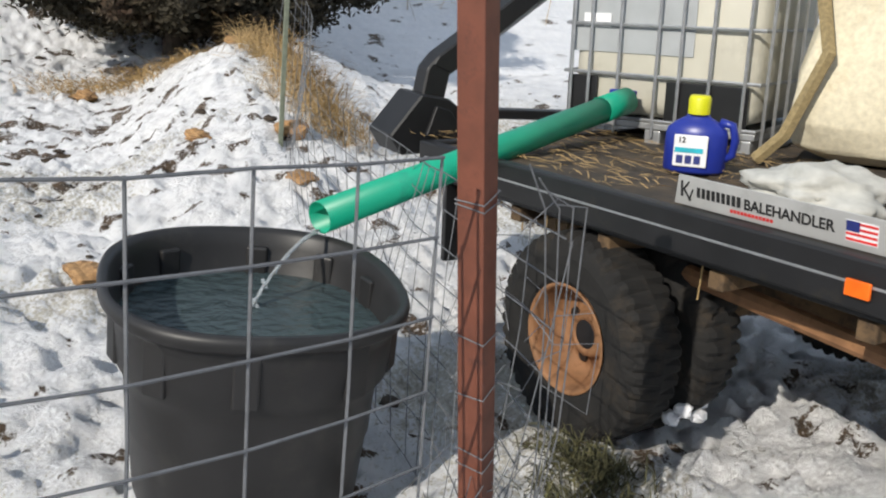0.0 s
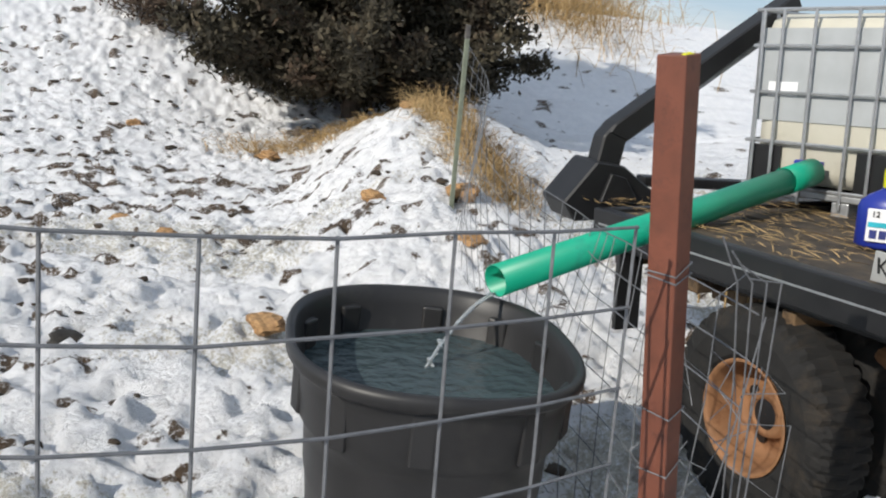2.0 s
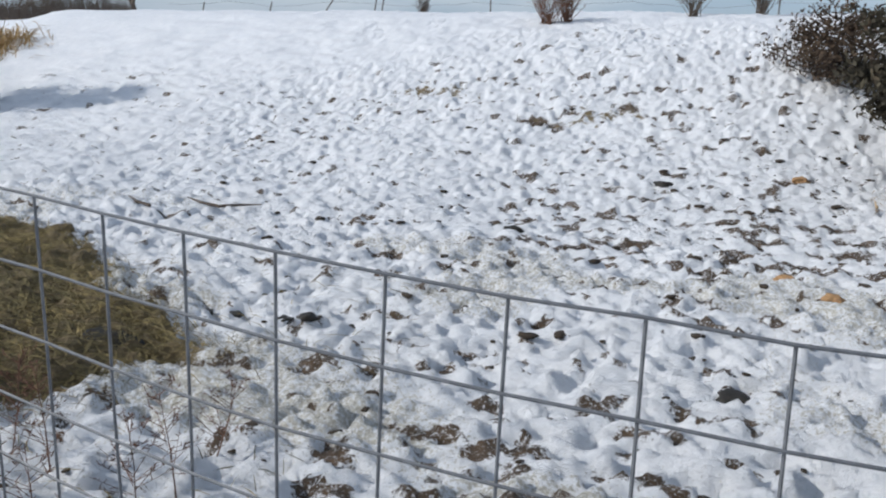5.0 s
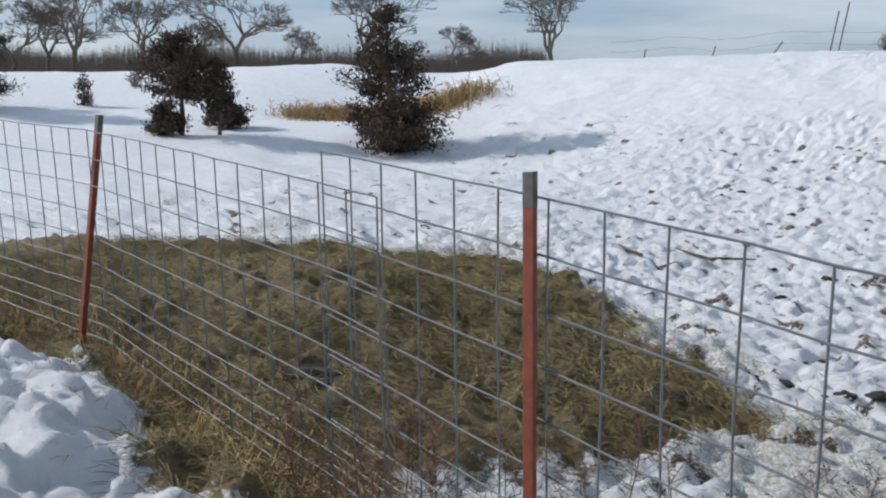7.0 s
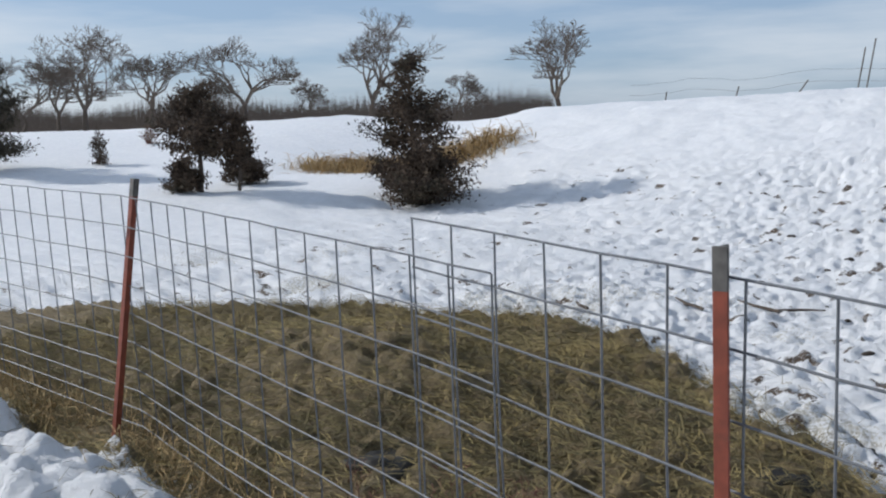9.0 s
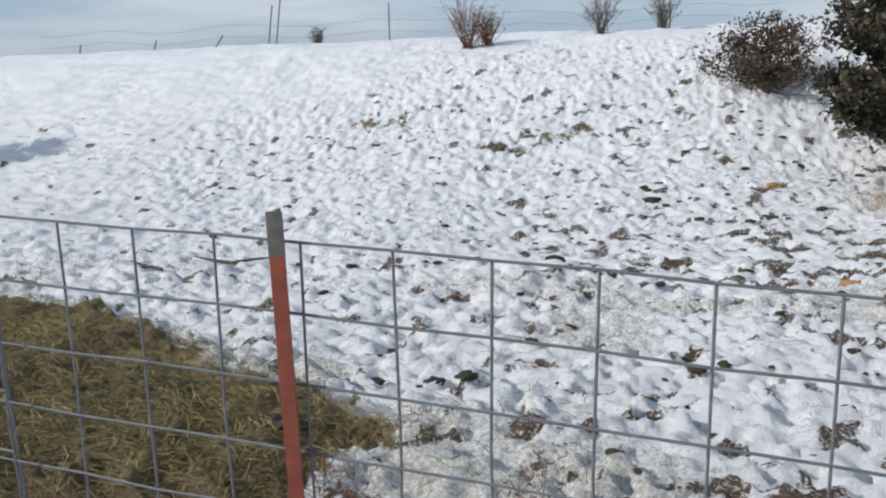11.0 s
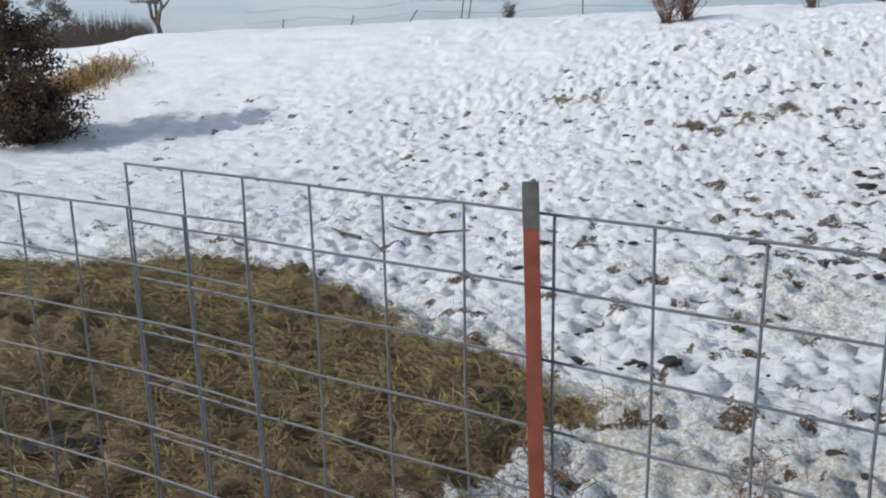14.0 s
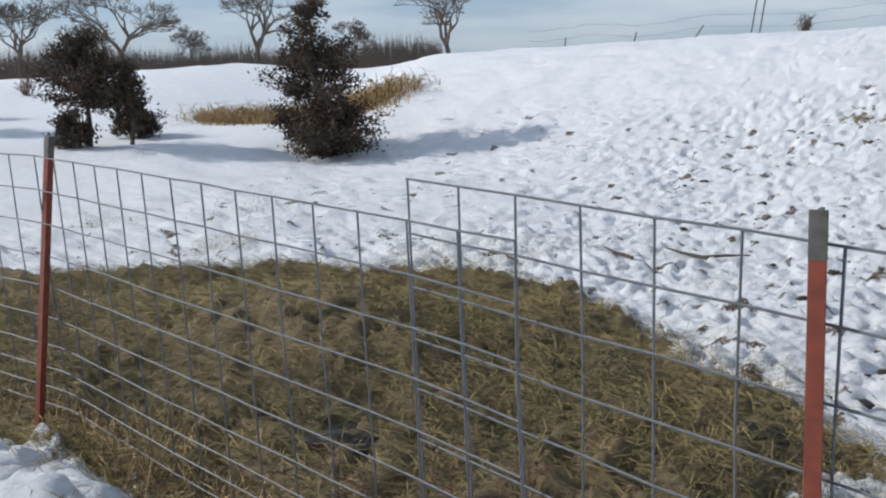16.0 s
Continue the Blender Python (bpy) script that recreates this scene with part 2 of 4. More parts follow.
def tube(points, radius, sides=6, bm=None, radii=None, caps=True):
    """A round bar along a run of points."""
    bm = bm or bmesh.new()
    pts = [Vector(p) for p in points]
    rings = []
    ref = Vector((0.13, 0.31, 0.94))
    for i, p in enumerate(pts):
        d = (pts[min(i + 1, len(pts) - 1)] - pts[max(i - 1, 0)]).normalized()
        if abs(d.dot(ref)) > 0.95:
            ref = Vector((0.95, 0.2, 0.1))
        a = d.cross(ref).normalized()
        b = d.cross(a)
        r = radii[i] if radii else radius
        rings.append([bm.verts.new(p + (a * math.cos(2 * math.pi * k / sides) + b * math.sin(2 * math.pi * k / sides)) * r) for k in range(sides)])
    for r0, r1 in zip(rings, rings[1:]):
        for k in range(sides):
            bm.faces.new((r0[k], r0[(k + 1) % sides], r1[(k + 1) % sides], r1[k]))
    if caps:
        bm.faces.new(rings[0][::-1])
        bm.faces.new(rings[-1])
    return bm


def lathe(profile, steps=40, shape=None, bm=None):
    """Turned surface: profile of (radius, z); shape(angle, radius) gives (x, y)."""
    bm = bm or bmesh.new()
    shape = shape or (lambda a, r: (r * math.cos(a), r * math.sin(a)))
    rings = []
    for r, z in profile:
        rings.append([bm.verts.new((*shape(2 * math.pi * k / steps, r), z)) for k in range(steps)])
    for r0, r1 in zip(rings, rings[1:]):
        for k in range(steps):
            bm.faces.new((r0[k], r0[(k + 1) % steps], r1[(k + 1) % steps], r1[k]))
    return bm


def lump(radius, seed, flat=0.6, detail=2):
    bm = bmesh.new()
    bmesh.ops.create_icosphere(bm, subdivisions=detail, radius=1)
    for v in bm.verts:
        n = noise.noise(v.co * 1.6 + Vector((seed * 7.1, seed * 3.3, seed))) * 0.5 + noise.noise(v.co * 4 + Vector((seed, 0, seed * 5))) * 0.2
        v.co *= radius * (1 + n)
        v.co.z *= flat
    return bm


def grid_mesh(name, verts, faces, mat, parent=None, label=""):
    me = bpy.data.meshes.new(name)
    me.from_pydata(verts, [], faces)
    me.materials.append(mat)
    ob = new(name, me)
    ob.parent = parent
    return tagged(ob, label)


# ---- the lie of the land ----
def sstep(a, b, x):
    t = np.clip((x - a) / (b - a), 0, 1)
    return t * t * (3 - 2 * t)


def lattice(x, y, seed):
    """Smooth value noise in -1..1 on arrays."""
    xi, yi = np.floor(x), np.floor(y)
    fx, fy = x - xi, y - yi
    fx, fy = fx * fx * (3 - 2 * fx), fy * fy * (3 - 2 * fy)

    def rnd(i, j):
        v = np.sin(i * 127.1 + j * 311.7 + seed * 74.7) * 43758.5453
        return (v - np.floor(v)) * 2 - 1

    return (rnd(xi, yi) * (1 - fx) + rnd(xi + 1, yi) * fx) * (1 - fy) + (rnd(xi, yi + 1) * (1 - fx) + rnd(xi + 1, yi + 1) * fx) * fy


def fence_y(x):
    """The line of the front fence in plan."""
    return np.interp(x, [-13.0, -8.05, -6.25, -5.28, -3.9, -3.14, -2.75, -2.17, -1.58, -1.2, -0.8, -0.4, 0.0, 0.2, 0.4, 0.6, 0.8], [1.65, 1.24, 1.20, 0.98, 0.72, 0.513, 0.415, 0.253, 0.08, -0.012, -0.06, -0.08, -0.056, -0.03, 0.004, 0.052, 0.11])


def land(x, y):
    x, y = np.asarray(x, float), np.asarray(y, float)
    # the long snow-covered dam, its foot ten metres out and its crest past fifteen
    bank = np.interp(y, [-50, -1, 1.5, 3.4, 6.4, 9, 10.3, 11.0, 11.7, 13.2, 14.2, 15.0, 17, 19, 30, 60, 900], [-0.02, -0.02, -0.03, -0.05, -0.04, 0.11, 0.30, 0.50, 0.76, 1.36, 1.70, 1.88, 2.02, 2.08, 2.05, 1.5, 1.0])
    bank = bank + sstep(10, 14, y) * np.clip(x + 6.0, -10, 12) * 0.024
    # the open field, climbing slowly away from the pen to a low berm
    away = -0.82 * x + 0.57 * y
    plain = np.interp(away, [-50, 0, 10, 13, 16, 20, 24, 27, 31, 60, 900], [-0.02, -0.02, -0.04, 0.18, 0.46, 0.68, 1.10, 1.48, 1.52, 1.25, 1.0])
    edge = -13.0 - 0.55 * (y - 12)
    s = (0.6 * sstep(-1.8, 0.5, x - edge) + 0.4 * sstep(-0.9, 1.4, x - edge)) * sstep(7, 10, y)
    z = plain * (1 - s) + bank * s
    z = z + 0.35 * np.exp(-(((x + 20.5) / 3.0) ** 2 + ((y - 16.5) / 2.6) ** 2)) - 0.35 * np.exp(-(((x + 17.0) / 1.6) ** 2 + ((y - 14.5) / 2.2) ** 2))
    # the ridge that climbs from the green post towards the big cedar
    lift = np.interp(y, [2.4, 3.4, 4.4, 6.0, 7.2, 8.6, 10.5], [0.0, 0.16, 0.42, 0.78, 0.84, 0.45, 0.0])
    foot = np.interp(y, [2.4, 4.4, 7.2, 10], [0.6, 0.7, 1.6, 2.2])
    z = z + lift * sstep(0, 1.35, x - foot) * (1 - 0.45 * sstep(1.5, 3.2, x - foot))
    # trodden heap of loose snow along the near side of the fence, and the hay heap behind it
    near = fence_y(x) - y
    z = z + 0.18 * sstep(-3.6, -5.2, x) * sstep(0.12, 0.5, near) * (1 - sstep(1.6, 3.0, near))
    z = z + 0.30 * np.exp(-(((x + 6.0) / 1.1) ** 2 + ((y - 2.7) / 0.8) ** 2)) + 0.10 * np.exp(-(((x + 4.4) / 1.2) ** 2 + ((y - 2.3) / 0.8) ** 2))
    z = z + 0.10 * np.exp(-(((x - 1.6) / 0.3) ** 2 + ((y - 0.70) / 0.25) ** 2))
    return z


def straw_cover(x, y):
    """Where loose hay lies: 1 inside, falling to 0 at its ragged rim."""
    n = lattice(x * 0.9, y * 0.9, 5) * 0.35 + lattice(x * 2.6, y * 2.6, 6) * 0.18
    far = np.interp(x, [-11, -9.5, -6.9, -6.2, -4.8, -3.75, -3.2, -2.6], [2.6, 3.4, 4.9, 5.0, 4.4, 3.5, 3.15, 2.9])
    inside = sstep(-0.25, 0.3, far - y + n) * sstep(-0.5, -0.1, y - fence_y(x) + n * 0.5) * sstep(-2.85, -3.6, x + n - 0.22 * (y - 1.5))
    return inside


def trodden(x, y):
    """How churned the snow is: the pen and the lower bank, less on the clean crest."""
    pen = sstep(0.0, 0.4, y - fence_y(x))
    top = 11.6 + 2.2 * sstep(-6.0, -2.5, x)
    return pen * (1 - 0.72 * sstep(top, top + 1.4, y)) * (1 - 0.8 * sstep(-10, -14, x))


def relief(x, y):
    t = trodden(x, y)
    lumps = lattice(x * 5.5, y * 5.5, 1) * 0.018 + lattice(x * 11, y * 11, 2) * 0.032 + lattice(x * 19 + 0.4 * y, y * 19, 8) * 0.036
    holes = np.clip(lattice(x * 11.5 + 3, y * 12.5 + 0.5 * x, 3) - 0.2, 0, 1)
    broad = lattice(x * 1.3, y * 1.3, 4) * 0.04 + lattice(x * 0.5, y * 0.5, 9) * 0.06 * sstep(3, 7, y)
    drift = lattice(x * 2.2, y * 2.2, 10) * 0.05 + lattice(x * 4.7, y * 4.7, 12) * 0.025
    near = sstep(0.1, 0.3, fence_y(x) - y)
    calm = (1 - t) * (drift * (0.8 + 1.3 * near) + lattice(x * 9, y * 9, 11) * (0.012 + 0.035 * near) - 0.03 * np.clip(lattice(x * 3.1, y * 6.3, 15) - 0.35, 0, 1))
    soft = 1 - 0.22 * sstep(4.5, 8.5, y)
    crumbs = near * (1 - sstep(1.3, 2.6, fence_y(x) - y)) * (lumps * 1.1 + lattice(x * 4.1, y * 4.1, 31) * 0.05)
    return crumbs + t * soft * (lumps - holes * 0.075) + broad * (0.4 + 0.6 * t) + calm


def surface(x, y):
    return float(land(x, y) + relief(np.float64(x), np.float64(y)))


def build_ground():
    def axis(lo, hi, step, far):
        mid = np.arange(lo, hi, step)
        grow = np.cumsum(step * np.where(np.arange(1, 140) < 70, 1.022 ** np.arange(1, 140), 1.022 ** 70 * 1.16 ** (np.arange(1, 140) - 70.0)))
        grow = grow[grow < far]
        return np.concatenate([(lo - grow)[::-1], mid, hi + grow])

    xs = axis(-6.6, 2.8, 0.03, 1500)
    ys = axis(-0.3, 6.6, 0.028, 1500)
    ys = np.concatenate([ys[ys < 6.58], np.arange(6.6, 16.0, 0.048), 16.0 + np.cumsum(0.06 * 1.16 ** np.arange(1, 62))])
    gx, gy = np.meshgrid(xs, ys)
    z = land(gx, gy) + relief(gx, gy) * np.exp(-np.maximum(0, np.hypot(gx + 2, gy) - 25) / 20)
    hay = straw_cover(gx, gy)
    z = z + hay * (0.02 + 0.06 * np.abs(lattice(gx * 1.7, gy * 1.7, 13)) + 0.010 * lattice(gx * 9, gy * 9, 14))
    ny, nx = gx.shape
    me = bpy.data.meshes.new("ground")
    me.vertices.add(nx * ny)
    me.vertices.foreach_set("co", np.stack([gx, gy, z], -1).astype(np.float32).ravel())
    i = (np.arange(ny - 1)[:, None] * nx + np.arange(nx - 1)[None]).ravel()
    quads = np.stack([i, i + 1, i + nx + 1, i + nx], -1)
    me.loops.add(quads.size)
    me.loops.foreach_set("vertex_index", quads.ravel().astype(np.int32))
    me.polygons.add(len(quads))
    me.polygons.foreach_set("loop_start", np.arange(0, quads.size, 4, dtype=np.int32))
    me.polygons.foreach_set("use_smooth", np.ones(len(quads), bool))
    me.update(calc_edges=True)
    t = trodden(gx, gy)
    # dung and mud pressed into the trodden snow, thickest below the big cedar and by the fence
    spots = np.clip(lattice(gx * 4.3 + 9, gy * 6.5, 21) * 0.55 + lattice(gx * 9.5, gy * 13, 22) * 0.5 + lattice(gx * 15, gy * 17, 25) * 0.3, -1, 1)
    thick = 0.22 + 0.08 * sstep(-5, -1, gx) - 0.10 * sstep(12.2, 14.0, gy) + 0.25 * np.exp(-(((gx - 0.5) / 2.0) ** 2 + ((gy - 7.0) / 1.9) ** 2)) + 0.10 * np.exp(-(((gx + 1.4) / 2.0) ** 2 + ((gy - 7.4) / 1.6) ** 2))
    thick = thick + 0.20 * np.exp(-(((gx + 1.2) / 1.3) ** 2 + ((gy - 1.4) / 0.6) ** 2))
    thick = thick + 0.15 * np.exp(-(((gx + 3.0) / 2.6) ** 2 + ((gy - 11.2) / 0.8) ** 2))
    mud = sstep(0.50, 0.92, spots + thick) * t * 0.46
    ragged = 0.35 * lattice(gx * 8, gy * 8, 26) + 0.2 * lattice(gx * 17, gy * 17, 27)
    for px, py, pr in ((-0.68, 2.44, 0.24), (-1.15, 2.1, 0.2), (-0.58, 1.94, 0.16), (-0.18, 3.18, 0.13), (-0.75, 2.85, 0.12), (1.38, 4.42, 0.2), (0.9, 4.79, 0.2), (-0.32, 4.62, 0.12), (-1.86, 1.83, 0.2), (-1.3, 2.04, 0.18), (-2.53, 4.68, 0.16), (-1.9, 3.2, 0.10), (0.05, 7.12, 0.3), (0.69, 6.86, 0.32), (1.11, 6.03, 0.28), (1.23, 7.32, 0.3), (-1.79, 5.34, 0.18), (-1.0, 6.59, 0.3), (2.97, 7.35, 0.22), (1.9, 8.5, 0.3), (-2.7, 10.9, 0.4), (-1.5, 11.5, 0.35), (-0.9, 8.95, 0.14), (-2.05, 6.45, 0.16), (0.4, 9.4, 0.25)):
        mud = np.maximum(mud, 0.5 * sstep(0.30, 0.95, np.exp(-((gx - px) ** 2 + (1.6 * (gy - py)) ** 2) / pr ** 2) + ragged * 0.6))
    brush = 0.8 * np.exp(-(((gx - 2.8) / 1.5) ** 2 + ((gy - 9.3) / 0.7) ** 2)) + 0.9 * np.exp(-(((gx - 1.62) / 0.18) ** 2 + ((gy - 0.50) / 0.13) ** 2))
    mud = np.maximum(mud, 0.5 * sstep(0.3, 0.9, brush + 0.3 * lattice(gx * 5, gy * 5, 23)))
    slush = sstep(-0.2, 0.6, lattice(gx * 1.1, gy * 1.4, 24)) * 0.22 + 0.08 * np.exp(-(((gy - 1.4) / 1.1) ** 2)) * sstep(-4.5, -2.5, gx)
    slush = slush * t + 0.16 * t * sstep(8.0, 5.0, gy)
    dam_end = 0.62 * np.exp(-(((gx + 14.8) / 1.9) ** 2 + ((gy - 12.6 - 0.2 * (gx + 14.8)) / 0.8) ** 2))
    dam_end = np.maximum(dam_end, 0.40 * sstep(0.25, 1.1, np.exp(-(((gx + 4.3) / 0.9) ** 2 + ((gy - 11.75) / 0.35) ** 2)) + ragged * 0.8))
    dam_end = np.maximum(dam_end, 0.40 * sstep(0.25, 1.1, np.exp(-(((gx + 1.9) / 1.2) ** 2 + ((gy - 11.2 - 0.35 * (gx + 1.9)) / 0.4) ** 2)) + ragged * 0.8))
    for name, val in (("mud", mud), ("slush", slush), ("straw", np.maximum(hay * 0.66, dam_end))):
        me.attributes.new(name, "FLOAT", "POINT").data.foreach_set("value", val.astype(np.float32).ravel())
    me.materials.append(SNOW)
    return tagged(new("ground", me), "trampled snow over frozen mud and hay", "ground", kind="structure")


build_ground()


# ---- fence of welded stock panels ----
def fence_point(x, z, back=0.0):
    """A point on the leaning front fence."""
    top = float(np.interp(x, [-6.3, -3.5, -2.0, 0.0], [1.30, 1.31, 1.27, 1.21]))
    lean = float(np.interp(x, [-1.6, 0.0], [0.03, -0.075]))
    return Vector((x, float(fence_y(x)) + back + lean * (top - z), z))


def stock_panel(name, x0, x1, anchor, tops, back, label):
    """A welded wire panel: stays and line wires, each a bar of its own."""
    ob = thing(name, label, "fence", Matrix.Translation((x0, float(fence_y(x0)), 0)), group="welded panels of the fence")
    inv = ob.matrix_world.inverted()
    def stepped(x, sign):
        dy = float(fence_y(x + 0.01) - fence_y(x)) / 0.01
        return x + sign * 0.2013 / math.hypot(1, dy)

    run = [anchor]
    while run[-1] < x1 - 0.05:
        run.append(stepped(run[-1], 1))
    while run[0] > x0 + 0.05:
        run.insert(0, stepped(run[0], -1))
    rnd = random.Random(int(x0 * 100))
    drops = [0, 0.152, 0.304, 0.456, 0.608, 0.76, 0.90, 1.02, 1.12, 1.21]

    def at(x, drop, off=0.0):
        top = float(np.interp(x, [p[0] for p in tops], [p[1] for p in tops]))
        return inv @ (fence_point(x, top - drop, back) + Vector((0, off, 0)))

    for x in run:
        j = rnd.uniform(-0.006, 0.006)
        part("stay", tube([at(x + j * k, d) for k, d in ((0, 0.0), (1, 0.4), (-1, 0.8), (0, 1.215))], 0.0033, 5), WIRE, ob)
    for d in drops:
        part("line_wire", tube([at(x, d + rnd.uniform(-0.003, 0.003), -0.0055) for x in run], 0.0033, 5), WIRE, ob)
    return ob


stock_panel("wire_fence", -3.93, 0.62, -0.002, ((-3.93, 1.353), (-2.75, 1.318), (-1.58, 1.273), (-0.8, 1.242), (-0.2, 1.214), (0.6, 1.22)), 0.0, "galvanised welded wire stock panel wired to posts")
stock_panel("wire_fence", -8.25, -3.50, -3.518, ((-8.25, 1.33), (-5.28, 1.288), (-3.5, 1.236)), -0.04, "galvanised stock panel overlapping the next one")
stock_panel("wire_fence", -12.9, -8.1, -8.1, ((-12.9, 1.45), (-8.1, 1.38)), 0.02, "galvanised stock panel beyond the hay")


def t_post(x, y, height, paint, tip, lean=(0, 0), label="", foot=None):
    z0 = surface(x, y) if foot is None else foot
    ob = thing("fence_post", label, "fence post", Matrix.Translation((x, y, z0 - 0.05)) @ Euler((radians(lean[0]), radians(lean[1]), 0)).to_matrix().to_4x4(), group="steel fence posts")
    hgt = height - z0 + 0.05
    bm = box(-0.016, -0.003, 0, 0.016, 0.003, hgt - 0.09, 0.001)
    box(-0.0035, 0.0025, 0, 0.0035, 0.036, hgt - 0.09, 0.001, bm)
    part("shaft", bm, paint, ob)
    bm = box(-0.0165, -0.0035, hgt - 0.091, 0.0165, 0.0035, hgt, 0.001)
    box(-0.004, 0.003, hgt - 0.091, 0.004, 0.0365, hgt, 0.001, bm)
    part("tip", bm, tip, ob, "bare weathered grey post tip")
    return ob


t_post(-2.765, 0.385, 1.385, T_RED, T_TIP, (0, -1.5), "orange-red steel T-post with bare grey tip")
t_post(-6.34, 1.04, 1.40, T_RED, T_TIP, (-6.5, 4.2), "rust-red steel T-post beside the hay")
t_post(2.165, 4.34, 1.59, T_GREEN, T_TIP, (0, -1.2), "weathered green steel T-post in the snow")

# square corner post with its wire ties
post = thing("corner_post", "rust-brown square steel corner post wrapped with tie wire", "fence post", Matrix.Translation((0.915, 0.13, -0.1)) @ Matrix.Rotation(radians(-8.1), 4, "Y") @ Matrix.Rotation(radians(27), 4, "Z"))
bm = box(-0.0305, -0.0305, 0, 0.0305, 0.0305, 1.647, 0.003)
part("tube", bm, RUSTY_PAINT, post)
for k, z in enumerate((0.62, 0.655, 0.80, 0.93, 1.22, 1.235, 0.45, 0.47)):
    sag = 0.006 * math.sin(k * 2.3)
    loop = [(0.0335, 0.0335, z), (-0.0335, 0.0335, z + sag), (-0.0335, -0.0335, z - 0.01), (0.0335, -0.0335, z - sag), (0.0335, 0.0335, z)]
    part("tie_wire", tube(loop, 0.0018, 5), WIRE, post, "twisted galvanised tie wire")
for k in range(2):
    part("cap_screw", lump(0.008, k + 1, 0.8, 1), YELLOW, post, "small yellow cap on the rim").location = (-0.018 + 0.02 * k, -0.02, 1.645)


# ---- slack field wire running back from the corner post ----
def side_fence():
    run = [(0.83, 0.12), (1.15, 0.9), (1.42, 1.7), (1.65, 2.5), (1.9, 3.4), (2.18, 4.34), (2.45, 5.4), (2.8, 7.0)]
    ob = thing("field_fence", "slack galvanised field wire fence running up the bank", "wire fence", Matrix.Translation((0.83, 0.12, 0)))
    inv = ob.matrix_world.inverted()
    xs, ys = [p[0] for p in run], [p[1] for p in run]

    def at(s, u):
        y = 0.12 + s
        x = float(np.interp(y, ys, xs))
        z = float(land(x, y))
        h = 1.02 - 0.10 * math.sin(s * 1.1) ** 2
        sway = 0.10 * math.sin(s * 1.7 + 0.5) * u + 0.05 * math.sin(s * 3.1 + u * 3)
        return inv @ Vector((x + sway + 0.10 * u * math.exp(-s * 2), y + 0.09 * math.sin(s * 2.3) * u, z + 0.02 + u * h))

    n = 40
    for k in range(9):
        u = (k / 8) ** 0.8
        part("line_wire", tube([at(i * 4.9 / n, u) for i in range(n + 1)], 0.0021, 4), WIRE, ob)
    for i in range(34):
        s = i * 0.145
        part("stay", tube([at(s + 0.02 * math.sin(i * 1.7 + u * 4), u) for u in (0, 0.25, 0.5, 0.75, 1.0)], 0.002, 4), WIRE, ob)
    return ob


side_fence()

# tangle of old wire hanging off the corner post
tangle = thing("wire_tangle", "tangled loose ends of old galvanised wire", "wire", Matrix.Translation((0.86, 0.13, 0.0)))
rnd = random.Random(4)
for k in range(26):
    x, y, z = rnd.uniform(-0.12, 0.14), rnd.uniform(-0.05, 0.2), rnd.uniform(0.15, 1.0)
    pts = [(x, y, z)]
    for j in range(5):
        x, y, z = x + rnd.uniform(-0.09, 0.10), y + rnd.uniform(-0.07, 0.07), max(0.06, z + rnd.uniform(-0.16, 0.10))
        pts.append((x, y, z))
    part("loose_wire", tube(pts, 0.0014, 4), WIRE, tangle)
for k in range(4):
    top = (0.02 + 0.03 * k, 0.02, 1.18 - 0.03 * k)
    pts = [top, (0.08 + 0.04 * k, 0.02, 1.08), (0.13 + 0.03 * k, 0.03, 0.85), (0.17 + 0.02 * k, 0.03, 0.5), (0.19, 0.04, 0.16)]
    part("hanging_wire", tube(pts, 0.0022, 5), WIRE, tangle)

# ---- stock tank, pipe and water ----
TANK_AT = (0.665, 1.06, 0.02)
tank = thing("stock_tank", "black plastic oval stock tank nearly full of water", "water tank", pose(*TANK_AT, 0, 0, -14))


def oval(a, r, n=2.5):
    c, s = math.cos(a), math.sin(a)
    return (math.copysign(abs(c) ** (2 / n), c) * r * 0.415, math.copysign(abs(s) ** (2 / n), s) * r * 0.49)


outer = [(0.0, 0.0), (0.76, 0.0), (0.79, 0.02), (0.83, 0.22), (0.845, 0.24), (0.86, 0.36), (0.875, 0.40), (0.925, 0.43), (0.945, 0.55), (0.955, 0.585), (1.0, 0.59), (1.03, 0.605), (1.035, 0.625), (1.02, 0.64), (0.985, 0.64), (0.96, 0.62)]
inner = [(0.935, 0.58), (0.90, 0.44), (0.86, 0.41), (0.80, 0.12), (0.0, 0.10)]
part("shell", lathe(outer + inner, 72, oval), TANK, tank, smooth=True)
for k in range(10):
    a = 2 * math.pi * (k + 0.3) / 10
    x, y = oval(a, 0.93)
    bm = box(-0.035, -0.018, 0.43, 0.035, 0.012, 0.585, 0.008)
    bmesh.ops.rotate(bm, verts=bm.verts, matrix=Matrix.Rotation(math.atan2(y, x) - math.pi / 2, 3, "Z"))
    bmesh.ops.translate(bm, verts=bm.verts, vec=(x, y, 0))
    part("rib", bm, TANK, tank)
wat = lathe([(0.001, 0), (0.25, 0), (0.5, 0), (0.75, 0), (0.915, 0)], 60, oval)
for v in wat.verts:
    v.co.z = 0.495 + 0.006 * noise.noise(v.co * 9)
w = part("stock_water", wat, WATER, None, smooth=True)
w.matrix_world = pose(*TANK_AT, 0, 0, -14)
tagged(w, "rippling dark water filling the stock tank", "water")

